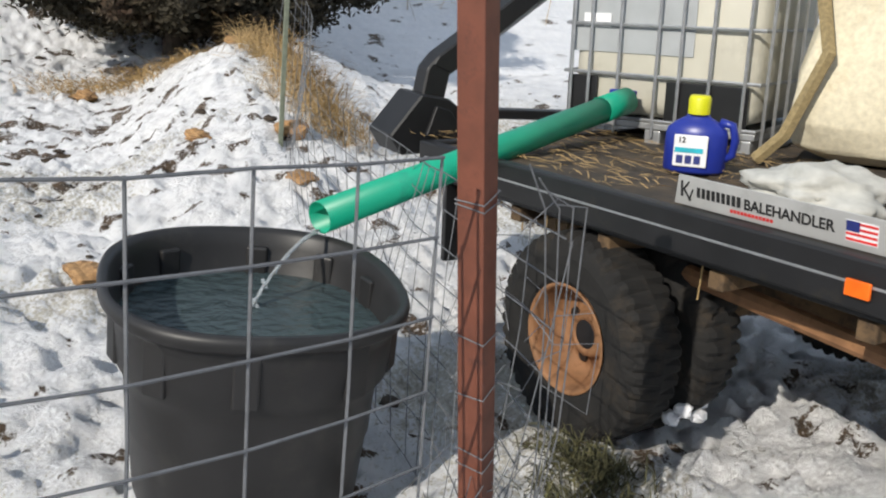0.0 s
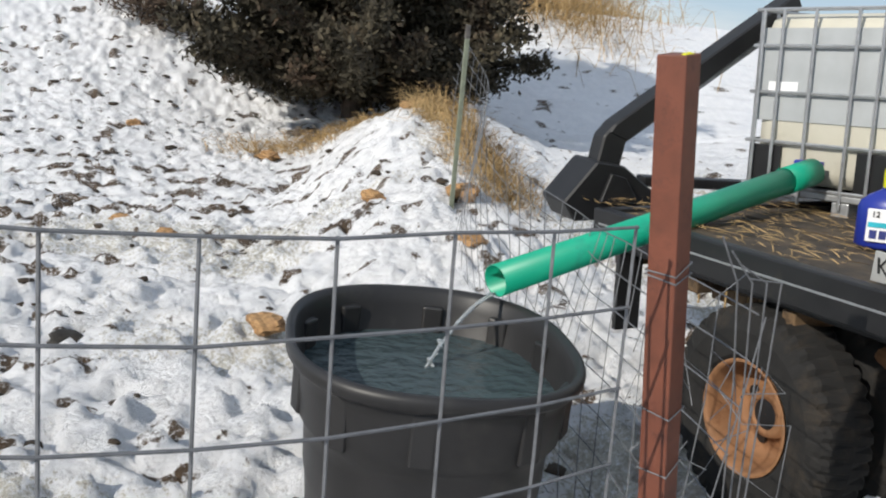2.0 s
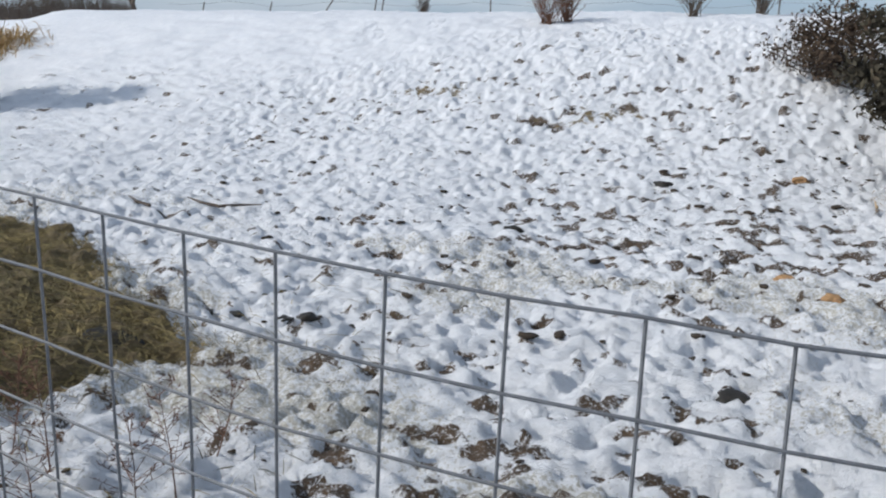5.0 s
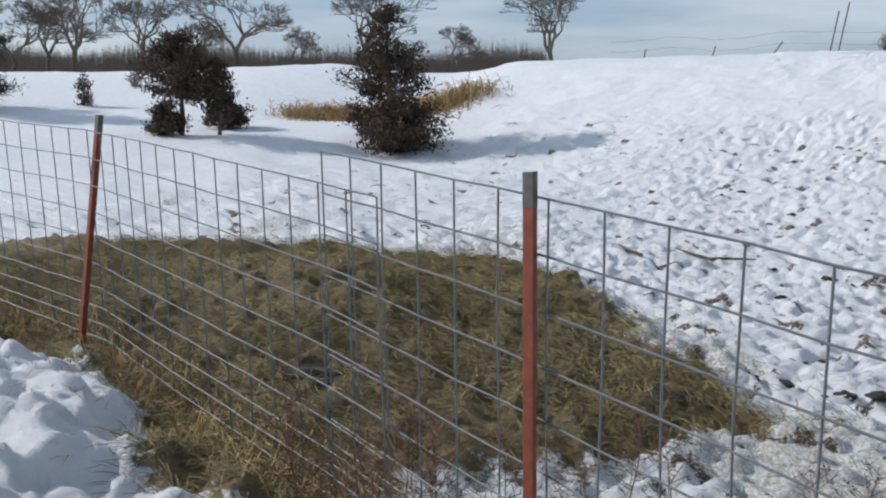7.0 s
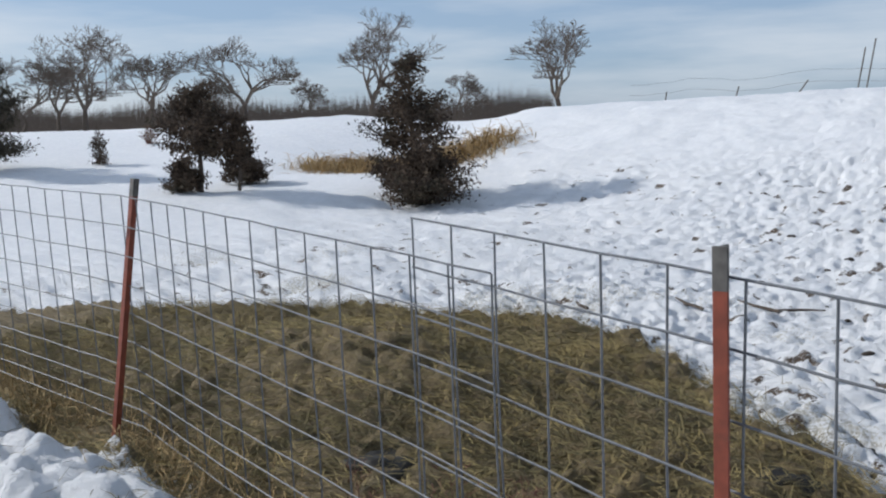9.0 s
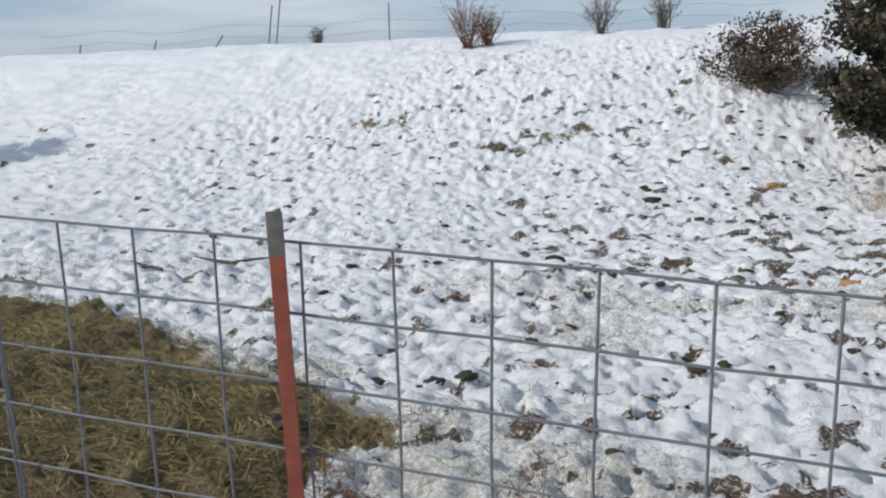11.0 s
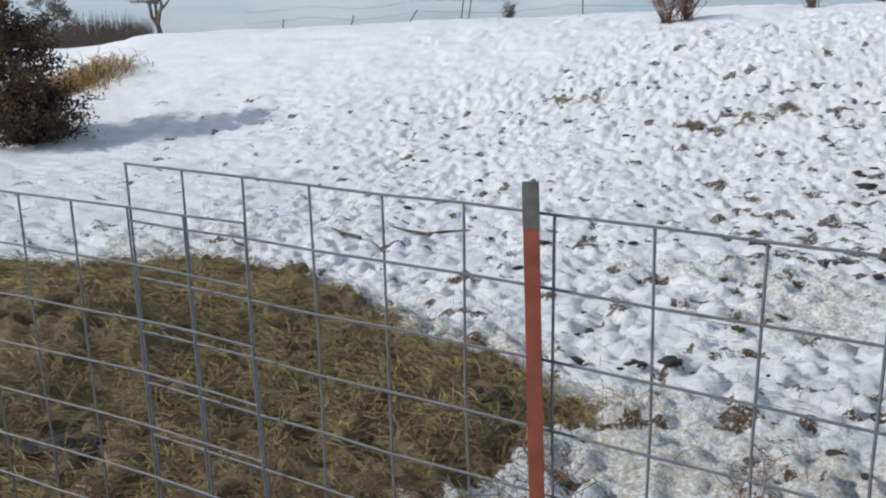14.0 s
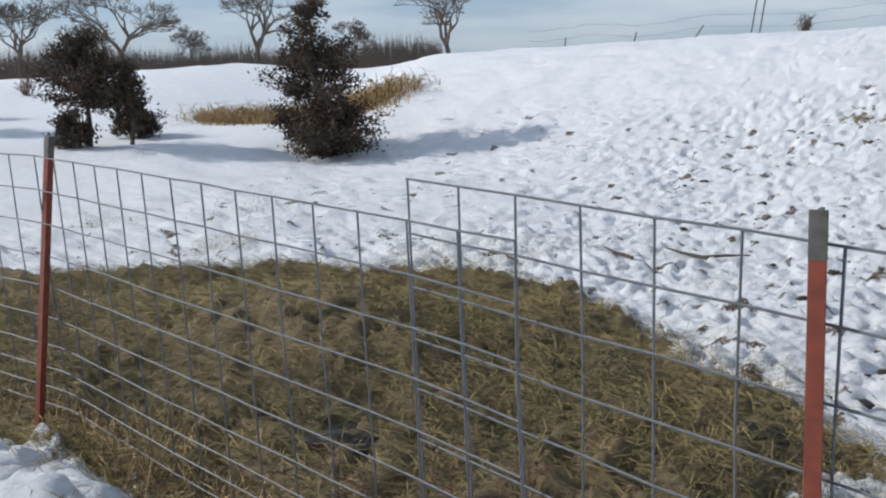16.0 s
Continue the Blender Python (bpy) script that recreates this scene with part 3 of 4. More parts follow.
TOTE = Matrix.Translation((2.715, 2.185, 0.865)) @ Matrix.Rotation(radians(-71.5), 4, "Z") @ Euler((radians(2.5), radians(-4.1), 0)).to_matrix().to_4x4() @ Matrix.Scale(0.81, 4)
PIPE_A, PIPE_B = Vector((1.0, 1.345, 0.735)), TOTE @ Vector((0.47, -0.10, 0.26))
pipe = thing("drain_pipe", "long green plastic drain pipe leading from tote to tank", "pipe", Matrix.Translation(PIPE_A))


def pipe_wall(a, b, r, t):
    bm = bmesh.new()
    d = (b - a).normalized()
    p = d.cross(Vector((0, 0, 1))).normalized()
    q = p.cross(d)
    rings = []
    for c, rr in ((a, r), (b, r), (b, r - t), (a, r - t)):
        rings.append([bm.verts.new(c - PIPE_A + (p * math.cos(2 * math.pi * k / 36) + q * math.sin(2 * math.pi * k / 36)) * rr) for k in range(36)])
    for i in range(4):
        for k in range(36):
            bm.faces.new((rings[i][k], rings[i][(k + 1) % 36], rings[(i + 1) % 4][(k + 1) % 36], rings[(i + 1) % 4][k]))
    return bm


along = (PIPE_B - PIPE_A).normalized()
part("tube", pipe_wall(PIPE_A, PIPE_B, 0.056, 0.004), GREEN, pipe, smooth=True)
part("socket", pipe_wall(PIPE_B - along * 0.20, PIPE_B + along * 0.01, 0.061, 0.004), GREEN, pipe, "wider green pipe socket", smooth=True)

stream = thing("water_stream", "thin clear stream of water falling from the pipe", "water", Matrix.Translation(PIPE_A))
pts, rad = [], []
for k in range(22):
    t = k / 21
    p = Vector((-0.31 * t, -0.20 * t, -0.045 - 0.165 * t * t - 0.015 * t))
    p += Vector((noise.noise((k * 0.9, 1, 0)), noise.noise((k * 0.9, 5, 0)), 0)) * 0.006 * t
    pts.append(p)
    rad.append(0.0075 * (1 - 0.35 * t) * (1 + 0.35 * noise.noise((k * 0.7, 0, 3))))
part("jet", tube(pts, 0.01, 8, radii=rad), STREAM, stream, smooth=True)
for k in range(9):
    bm = lump(0.004 + 0.003 * (k % 3), k, 1.0, 1)
    part("drop", bm, STREAM, stream).location = pts[-1 - k % 6] + Vector((0.012 * math.sin(k * 2.1), 0.012 * math.cos(k * 1.3), -0.004))

# ---- flatbed truck ----
SIDE = Vector((0.0, -1.0, 0.0)).normalized()
TRUCK = Matrix.Translation((1.80, 1.85, 0.862)) @ Matrix.Rotation(math.atan2(SIDE.y, SIDE.x), 4, "Z") @ Euler((radians(3.2), radians(-3.2), 0)).to_matrix().to_4x4()
# local axes: x forward along the side, y across to the far side, z up; the deck's top is z = 0


def on_bed(x, y, z, turn=0):
    return TRUCK @ pose(x, y, z, 0, 0, turn)


truck = thing("flatbed_truck", "muddy old flatbed farm truck with dual rear wheels", "truck", TRUCK)
bed = part("deck_frame", box(-0.14, 0.06, -0.16, 2.6, 2.25, -0.055, 0.01), PAINT_BLACK, truck)
for k in range(12):
    y0 = 0.09 + k * 0.179
    part("deck_board", box(-0.13, y0, -0.054, 2.58, y0 + 0.172, -0.004 - 0.004 * (k % 3), 0.004), DECK, truck)
part("side_rail", box(-0.19, -0.005, -0.125, 2.6, 0.055, 0.012, 0.008), PAINT_BLACK, truck, "black steel side rail with a worn bright edge")
part("rub_strip", box(-0.14, -0.010, -0.055, 2.6, -0.004, -0.048, 0.001), CAGE, truck, "bright worn edge of the rail")
part("tail_rail", box(-0.19, 0.0, -0.13, -0.135, 2.25, 0.012, 0.008), PAINT_BLACK, truck)
part("side_light", box(1.90, -0.022, -0.085, 1.972, -0.010, -0.040, 0.004), ORANGE, truck, "orange side reflector")
part("frame_rail", box(-0.13, 0.62, -0.42, 2.6, 0.70, -0.17, 0.01), MUD, truck, "mud-caked chassis rail")
part("frame_rail", box(-0.13, 1.50, -0.42, 2.6, 1.58, -0.17, 0.01), MUD, truck)
for k in range(6):
    part("cross_member", box(-0.1 + k * 0.5, 0.06, -0.22, -0.04 + k * 0.5, 2.2, -0.16, 0.006), MUD, truck, "muddy cross member")
part("axle", tube([(0.82, 0.3, -0.57), (0.82, 1.95, -0.57)], 0.06, 12), MUD, truck)
part("exhaust", tube([(1.05, 0.35, -0.30), (1.9, 0.30, -0.33), (2.5, 0.35, -0.42)], 0.035, 10), RUST, truck, "rusty exhaust pipe")
part("fuel_tank", box(1.95, 0.22, -0.62, 2.6, 0.60, -0.17, 0.05), TAN, truck, "tan steel tank under the deck")
part("cab_back", box(2.65, 0.1, -0.5, 2.8, 2.15, 0.9, 0.05), TAN, truck, "tan cab back panel")
part("mud_flap", box(-0.06, 0.04, -0.50, -0.03, 0.16, -0.13, 0.004), BLACK_PLASTIC_AND_SHADE, truck, "black rubber mud flap")
rnd = random.Random(8)
for k in range(16):
    x = rnd.uniform(0.15, 1.35)
    y = rnd.uniform(0.05, 0.3)
    part("hanging_straw", tube([(x, y, -0.12), (x + rnd.uniform(-0.02, 0.02), y, -0.12 - rnd.uniform(0.05, 0.2))], 0.004, 4), DRY, truck, "straw and ice hanging below the deck")
for k in range(7):
    bm = lump(0.05 + 0.02 * rnd.random(), k + 40, 0.7, 2)
    part("mud_clump", bm, MUD, truck).location = (rnd.uniform(0.1, 1.3), rnd.uniform(0.12, 0.3), -0.16)


def tyre_mesh(r, w):
    prof = [(r * 0.50, -w * 0.40), (r * 0.55, -w * 0.49), (r * 0.78, -w * 0.53), (r * 0.93, -w * 0.47), (r * 0.975, -w * 0.38), (r * 0.985, 0), (r * 0.975, w * 0.38), (r * 0.93, w * 0.47), (r * 0.78, w * 0.53), (r * 0.55, w * 0.49), (r * 0.50, w * 0.40)]
    steps = 132
    bm = lathe(prof, steps)
    bm.verts.ensure_lookup_table()
    for ring in (3, 4, 5, 6, 7):
        for k in range(steps):
            v = bm.verts[ring * steps + k]
            shift = 0 if ring < 5 else 1
            if (k + shift) % 3 == 0 and ring != 5:
                v.co.x, v.co.y = v.co.x * 0.955, v.co.y * 0.955
    return bm


def rim_mesh(r, deep):
    """Dished steel rim, its hand holes not cut; its face looks along -z."""
    bm = lathe([(r * 0.60, -0.105), (r * 0.575, -0.11), (r * 0.55, -0.09), (r * 0.52, -0.02), (r * 0.49, deep * 0.6), (r * 0.40, deep), (r * 0.26, deep - 0.01), (r * 0.24, deep - 0.05), (r * 0.16, deep - 0.055), (r * 0.15, deep + 0.03), (0.001, deep + 0.035)], 48)
    return bm


tyre_me = None
for number, y in enumerate((0.115, 0.37, 1.80, 2.06)):
    w = part("wheel", rim_mesh(0.345, 0.05), RUST, truck, "rusty tan dished steel wheel", smooth=True)
    w.matrix_local = pose(0.82, y, -0.57, -90, 0, 12 * number)
    t = part("tyre", tyre_mesh(0.40, 0.225), RUBBER, w, "muddy black ribbed truck tyre")
    # black discs put the shade inside hub bore and hand holes into colour
    part("hub_bore_shade", lathe([(0.001, 0.0), (0.058, 0.0), (0.062, 0.03)], 24), BLACK_PLASTIC_AND_SHADE, w, "black disc for the shade in the hub bore").location = (0, 0, 0.001)
    for k in range(4):
        a = math.pi / 2 * k + 0.4
        part("hand_hole_shade", lathe([(0.001, 0.0), (0.022, 0.0), (0.024, 0.02)], 16), BLACK_PLASTIC_AND_SHADE, w, "black disc for the shade in a hand hole").location = (0.115 * math.cos(a), 0.115 * math.sin(a), 0.035)
for k in range(5):
    part("snow_clod", lump(0.035, 60 + k, 0.8, 2), SNOW_LUMP, truck, "packed snow on the tyre").location = (1.10 + 0.03 * (k % 2), 0.30 + 0.035 * k, -0.83 + 0.035 * (k % 3))

# bale arm at the tail of the bed
arm = thing("bale_arm", "black steel bale handling arm with a wedge-shaped foot", "farm implement", Matrix.Translation((2.0, 2.4, 0.74)))


def plate(outline, y0, y1, bevel=0.008):
    """A flat steel shape cut from an outline of (x, z), between two depths."""
    bm = bmesh.new()
    a = [bm.verts.new((x, y0, z)) for x, z in outline]
    b = [bm.verts.new((x, y1, z)) for x, z in outline]
    n = len(outline)
    bm.faces.new(a[::-1])
    bm.faces.new(b)
    for k in range(n):
        bm.faces.new((a[k], a[(k + 1) % n], b[(k + 1) % n], b[k]))
    bmesh.ops.recalc_face_normals(bm, faces=bm.faces[:])
    bmesh.ops.bevel(bm, geom=bm.edges[:], offset=bevel, segments=1, affect="EDGES", profile=0.5)
    return bm


part("foot_plate", plate([(-0.20, 0.09), (-0.05, 0.285), (0.10, 0.27), (0.36, 0.11), (0.34, 0.03), (-0.13, 0.0)], -0.10, 0.12), PAINT_BLACK, arm)
part("foot_rib", plate([(-0.02, 0.10), (0.02, 0.235), (0.10, 0.22), (0.20, 0.10)], -0.125, -0.101, 0.004), PAINT_BLACK, arm)
part("lower_arm", plate([(-0.02, 0.25), (0.0, 0.40), (0.05, 0.46), (0.13, 0.40), (0.11, 0.25)], -0.045, 0.055), PAINT_BLACK, arm)
part("upper_arm", plate([(0.02, 0.415), (0.05, 0.46), (0.98, 1.16), (1.03, 1.09), (0.13, 0.38)], -0.05, 0.06), PAINT_BLACK, arm)
part("hydraulic_ram", tube([(0.12, 0.02, 0.36), (0.55, 0.02, 0.68), (1.05, 0.02, 1.05)], 0.02, 10), CAGE, arm, "bright hydraulic ram")
part("cross_tube", box(0.28, -0.02, 0.165, 1.3, 0.06, 0.215, 0.01), PAINT_BLACK, arm)

# ---- caged liquid tote on the bed ----
tote = thing("liquid_tote", "white plastic liquid tote in a galvanised tube cage", "storage tank", TOTE)
part("bottle", box(0.03, 0.03, 0.16, 1.17, 0.97, 1.12, 0.09), BOTTLE, tote, smooth=True)
part("sheet", box(0.04, 0.022, 0.52, 0.80, 0.028, 1.04, 0.002), BOTTLE_GREY, tote, "large translucent grey label plate")
part("paper_label", box(0.10, 0.014, 0.66, 0.28, 0.0195, 0.74, 0.001), LABEL, tote, "small white paper label")
part("corner_guard", box(0.02, 0.008, 0.15, 0.22, 0.0215, 0.38, 0.004), BLACK_PLASTIC_AND_SHADE, tote, "black lower front panel")
part("corner_guard", box(0.66, 0.008, 0.15, 1.14, 0.0215, 0.38, 0.004), BLACK_PLASTIC_AND_SHADE, tote, "black lower front panel")
for z in (0.15, 0.40, 0.68, 0.94, 1.14):
    loop = [(0, 0, z), (1.2, 0, z), (1.2, 1.0, z), (0, 1.0, z), (0, 0, z)]
    part("cage_rail", tube([(a[0], a[1], a[2]) for a in loop], 0.011, 6), CAGE, tote)
for x in (0.05, 0.17, 0.36, 0.60, 0.74, 0.92, 1.12):
    part("cage_bar", tube([(x, -0.010, 0.06), (x, -0.010, 1.14)], 0.010, 6), CAGE, tote)
for k in range(6):
    y = 0.08 + k * 0.168
    part("cage_bar", tube([(1.21, y, 0.06), (1.21, y, 1.14)], 0.010, 6), CAGE, tote)
    part("cage_bar", tube([(-0.01, y, 0.06), (-0.01, y, 1.14)], 0.010, 6), CAGE, tote)
part("pallet_top", box(0, 0, 0.10, 1.2, 1.0, 0.14, 0.008), CAGE, tote, "galvanised pallet tray")
for k in range(3):
    part("pallet_foot", box(0.02 + k * 0.53, 0.01, -0.02, 0.12 + k * 0.53, 0.99, 0.10, 0.01), CAGE, tote)
part("valve", tube([(0.44, 0.05, 0.24), (0.44, -0.16, 0.24)], 0.045, 16), BLACK_PLASTIC_AND_SHADE, tote, "black outlet valve")
part("valve_handle", box(0.36, -0.10, 0.29, 0.52, -0.05, 0.32, 0.008), BLUE, tote, "blue valve handle")

# ---- cream bulk bag beyond the tote ----
bag = thing("bulk_bag", "tall bulging cream woven bulk bag tied with straps", "bulk bag", on_bed(1.10, 1.86, 0.0, 20))
bm = box(-0.55, -0.5, 0.0, 0.55, 0.5, 1.5, 0.16)
bmesh.ops.subdivide_edges(bm, edges=bm.edges[:], cuts=5, use_grid_fill=True)
for v in bm.verts:
    waist = 1 - 0.16 * math.exp(-((v.co.z - 0.78) / 0.12) ** 2)
    v.co.x *= waist
    v.co.y *= waist
    v.co += v.co.normalized() * (0.09 * noise.noise(v.co * 2.6) + 0.035 * noise.noise(v.co * 7.5))
    v.co.z = max(v.co.z, 0.002)
part("sack", bm, FABRIC, bag, smooth=True)
part("belt", lathe([(0.485, 0.74), (0.50, 0.75), (0.50, 0.82), (0.485, 0.83)], 40, lambda a, r: oval(a, r * 2.08, 4)), STRAP, bag, "olive webbing belt")
part("strap", tube([(-0.50, -0.46, 0.78), (-0.40, -0.56, 0.45), (-0.52, -0.60, 0.12), (-0.62, -0.62, 0.01)], 0.03, 6), STRAP, bag, "loose olive webbing strap")
part("tie", tube([(-0.42, -0.50, 0.84), (-0.36, -0.54, 0.88), (-0.30, -0.53, 0.83), (-0.38, -0.52, 0.80)], 0.006, 5), INK, bag, "black cord tie")

sack = part("feed_sack", lump(0.30, 77, 0.42, 4), SACK, None, smooth=True)
sack.matrix_world = on_bed(1.36, 0.60, 0.03) @ Matrix.Scale(0.74, 4)
tagged(sack, "crumpled white poly sack lying on the deck", "sack")

# ---- detergent jug ----
jug = thing("detergent_jug", "blue plastic detergent jug with bright yellow cap", "jug", on_bed(0.80, 0.62, 0.0, 35) @ Matrix.Scale(0.95, 4))


def jug_shape(a, r):
    return (1.25 * r * math.cos(a), 0.72 * r * math.sin(a))


part("bottle", lathe([(0.001, 0.0), (0.088, 0.0), (0.098, 0.012), (0.098, 0.15), (0.092, 0.175), (0.070, 0.20), (0.038, 0.222), (0.034, 0.235), (0.001, 0.235)], 36, jug_shape), BLUE, jug, smooth=True)
part("cap", lathe([(0.043, 0.232), (0.044, 0.29), (0.038, 0.305), (0.001, 0.305)], 24), YELLOW, jug, "bright yellow screw cap", smooth=True)
part("handle", tube([(0.085, 0, 0.205), (0.135, 0, 0.195), (0.150, 0, 0.14), (0.142, 0, 0.08), (0.112, 0, 0.06)], 0.017, 10), BLUE, jug, smooth=True)
lab = part("label", box(-0.075, -0.079, 0.03, 0.055, -0.073, 0.155, 0.004), LABEL, jug, "white printed label")
part("label_band", box(-0.07, -0.0815, 0.085, 0.04, -0.079, 0.105, 0.001), TEAL, jug, "teal printed swirl")


def lettering(name, text, size, mat, parent, m, label=""):
    cu = bpy.data.curves.new(name, "FONT")
    cu.body, cu.size, cu.extrude, cu.offset = text, size, 0.0008, 0.022 * size
    ob = new(name, cu)
    me = bpy.data.meshes.new_from_object(ob)
    bpy.data.objects.remove(ob)
    me.materials.append(mat)
    ob = new(name, me)
    ob.parent = parent
    ob.matrix_local = m
    return tagged(ob, label)


lettering("label_number", "12", 0.030, INK, jug, pose(-0.06, -0.0815, 0.125, 90, 0, 0))
for k in range(3):
    part("label_stroke", box(-0.062 + 0.034 * k, -0.0815, 0.042, -0.036 + 0.034 * k, -0.079, 0.075, 0.001), FLAG_BLUE, jug, "bold dark printing")

# ---- maker's sign along the rail ----
sign = thing("rail_sign", "dull aluminium sign board with black and red lettering", "sign", on_bed(1.225, 0.075, 0.012) @ pose(0, 0, 0, 8, 0, 0) @ Matrix.Scale(0.615, 4))
bm = box(0.0, -0.004, 0.0, 1.35, 0.004, 0.155, 0.003)
for v in bm.verts:
    if v.co.x < 0.05 and v.co.z > 0.1:
        v.co.x += 0.03
part("plate", bm, ALU, sign)
lettering("lettering", "BALEHANDLER", 0.072, INK, sign, pose(0.44, -0.0065, 0.055, 90, 0, 0), "black block capitals")
for k in range(9):
    part("maker_stroke", box(0.15 + 0.031 * k, -0.0065, 0.055, 0.172 + 0.031 * k, -0.0045, 0.107, 0.001), INK, sign, "black maker's name strokes")
part("maker_mark", box(0.045, -0.0065, 0.045, 0.060, -0.0045, 0.125), INK, sign, "black maker's mark")
part("maker_mark", tube([(0.065, -0.0055, 0.085), (0.10, -0.0055, 0.125)], 0.006, 4), INK, sign)
part("maker_mark", tube([(0.065, -0.0055, 0.085), (0.11, -0.0055, 0.03)], 0.006, 4), INK, sign)
part("maker_mark", tube([(0.10, -0.0055, 0.03), (0.125, -0.0055, 0.09)], 0.005, 4), INK, sign)
for k in range(12):
    part("small_print", box(0.36 + 0.021 * k, -0.0065, 0.022, 0.376 + 0.021 * k, -0.0045, 0.038), RED_INK, sign, "small red print")
flag = part("flag_sticker", box(0.98, -0.0062, 0.03, 1.13, -0.0042, 0.125, 0.001), LABEL, sign, "striped flag sticker")
for k in range(4):
    part("stripe", box(0.982, -0.0078, 0.036 + 0.024 * k, 1.128, -0.0062, 0.047 + 0.024 * k), RED_INK, flag)
part("canton", box(0.982, -0.0092, 0.078, 1.045, -0.0079, 0.123), FLAG_BLUE, flag)


# ---- plants ----
def blades(name, label, mat, count, place, length, width, seed, lie=0.5, category="grass"):
    """Loose bent blades, scattered by place(random) -> (x, y, z)."""
    rg = random.Random(seed)
    verts, faces = [], []
    for _ in range(count):
        got = place(rg)
        if got is None:
            continue
        x, y, z = got
        a = rg.uniform(0, 2 * math.pi)
        ln = length * rg.uniform(0.5, 1.4)
        up = rg.uniform(0.02, 1 - lie) * 1.4
        dx, dy = math.cos(a) * ln, math.sin(a) * ln
        px, py = -math.sin(a) * width, math.cos(a) * width
        b = len(verts)
        verts += [(x - px, y - py, z), (x + px, y + py, z), (x + dx * 0.5 + px * 0.8, y + dy * 0.5 + py * 0.8, z + ln * up * 0.7), (x + dx * 0.5 - px * 0.8, y + dy * 0.5 - py * 0.8, z + ln * up * 0.7 + width), (x + dx, y + dy, z + ln * up * rg.uniform(0.5, 1.0))]
        faces += [(b, b + 1, b + 2, b + 3), (b + 3, b + 2, b + 4)]
    ob = grid_mesh(name, verts, faces, mat)
    return tagged(ob, label, category, kind="stuff")


def hay_places(count):
    """Places for the loose hay, thick inside the heap and thin round it."""
    draw = np.random.default_rng(5)
    x, y = draw.uniform(-9.5, -1.9, count), draw.uniform(0.1, 4.9, count)
    cover = straw_cover(x, y)
    keep = draw.random(count) < cover * 0.95 + 0.025 * (y < 4.6)
    x, y, cover = x[keep], y[keep], cover[keep]
    z = land(x, y) + relief(x, y) + draw.uniform(0.0, 0.085, len(x)) * cover
    return list(zip(x.tolist(), y.tolist(), z.tolist()))


HAY_AT = hay_places(120000)
hay_turn = iter(HAY_AT)
blades("loose_hay", "thick litter of loose trampled hay", HAY, len(HAY_AT), lambda r: next(hay_turn), 0.13, 0.0019, 3, 0.74, "hay")


def tufts(centres, spread):
    def place(rg):
        x, y = rg.choice(centres)
        x, y = x + rg.gauss(0, spread), y + rg.gauss(0, spread)
        return x, y, surface(x, y) - 0.01
    return place


rg = random.Random(12)
fence_line = [(x, float(fence_y(x)) + rg.uniform(-0.12, 0.12)) for x in np.linspace(-9.5, -3.2, 60)]
blades("fence_grass", "dry grass standing along the fence foot", DRY, 5000, tufts(fence_line, 0.09), 0.17, 0.0022, 5, 0.1)
blades("bank_grass", "tall tan grass on the bank by the fence", DRY, 3200, tufts([(2.72 + 0.05 * k, 4.6 + 0.32 * k) for k in range(9)], 0.13), 0.25, 0.0025, 6, 0.2)
GRASS_AT = [(1.56, 0.56), (1.64, 0.48), (1.50, 0.46), (1.62, 0.62), (1.72, 0.56)]
blades("post_grass", "green grass at the corner post", GRASS, 1500, tufts(GRASS_AT, 0.07), 0.075, 0.0028, 7, 0.1)
blades("cedar_litter", "brown grass and litter under the cedar", DRY, 2600, tufts([(1.7 + 0.2 * k, 8.9 + 0.08 * (k % 3)) for k in range(13)], 0.22), 0.15, 0.004, 17, 0.4)
blades("dam_grass", "tan grass on the end of the dam", DRY, 5000, tufts([(-12.9 - 0.45 * k, 12.9 - 0.10 * k) for k in range(9)], 0.35), 0.3, 0.008, 9, 0.1)
blades("far_brush", "dry brush on the far bank", DRY, 3500, tufts([(7.5, 15.0), (9.0, 16.0), (8.5, 14.0), (10.5, 17.0), (7.0, 16.5)], 0.8), 0.6, 0.006, 10, 0.0)
blades("straw_on_deck", "straw scattered over the deck boards", DRY, 900, lambda r: (TRUCK @ Vector((r.uniform(-0.9, 1.0), r.uniform(0.1, 1.3), 0.004)))[:], 0.09, 0.002, 11, 0.9, "straw")


def weed(x, y, hgt, seed, mat):
    rg = random.Random(seed)
    ob = thing("dry_weed", "brittle branching dry weed standing in snow", "weed", Matrix.Translation((x, y, surface(x, y) - 0.03)), group="dry weeds by the fence")
    bm = bmesh.new()
    top = Vector((rg.uniform(-0.08, 0.08), rg.uniform(-0.08, 0.08), hgt))
    tube([(0, 0, 0), top * 0.5 + Vector((0.01, 0, 0)), top], 0.003, 4, bm, radii=[0.0035, 0.0025, 0.001])
    part("stem", bm, mat, ob)
    bm = bmesh.new()
    for k in range(26):
        s = rg.uniform(0.2, 1.0)
        a, ln = rg.uniform(0, 6.28), hgt * 0.30 * (1.2 - s) + 0.03
        p = top * s
        q = p + Vector((math.cos(a) * ln, math.sin(a) * ln, ln * rg.uniform(0.4, 1.0)))
        tube([p, q], 0.001, 3, bm, radii=[0.0016, 0.0007], caps=False)
        for j in range(4):
            e = p.lerp(q, rg.uniform(0.4, 1.0))
            tube([e, e + Vector((rg.uniform(-1, 1), rg.uniform(-1, 1), rg.uniform(0, 1))) * 0.022], 0.001, 3, bm, radii=[0.0022, 0.0012], caps=False)
    part("spray", bm, mat, ob)
    return ob


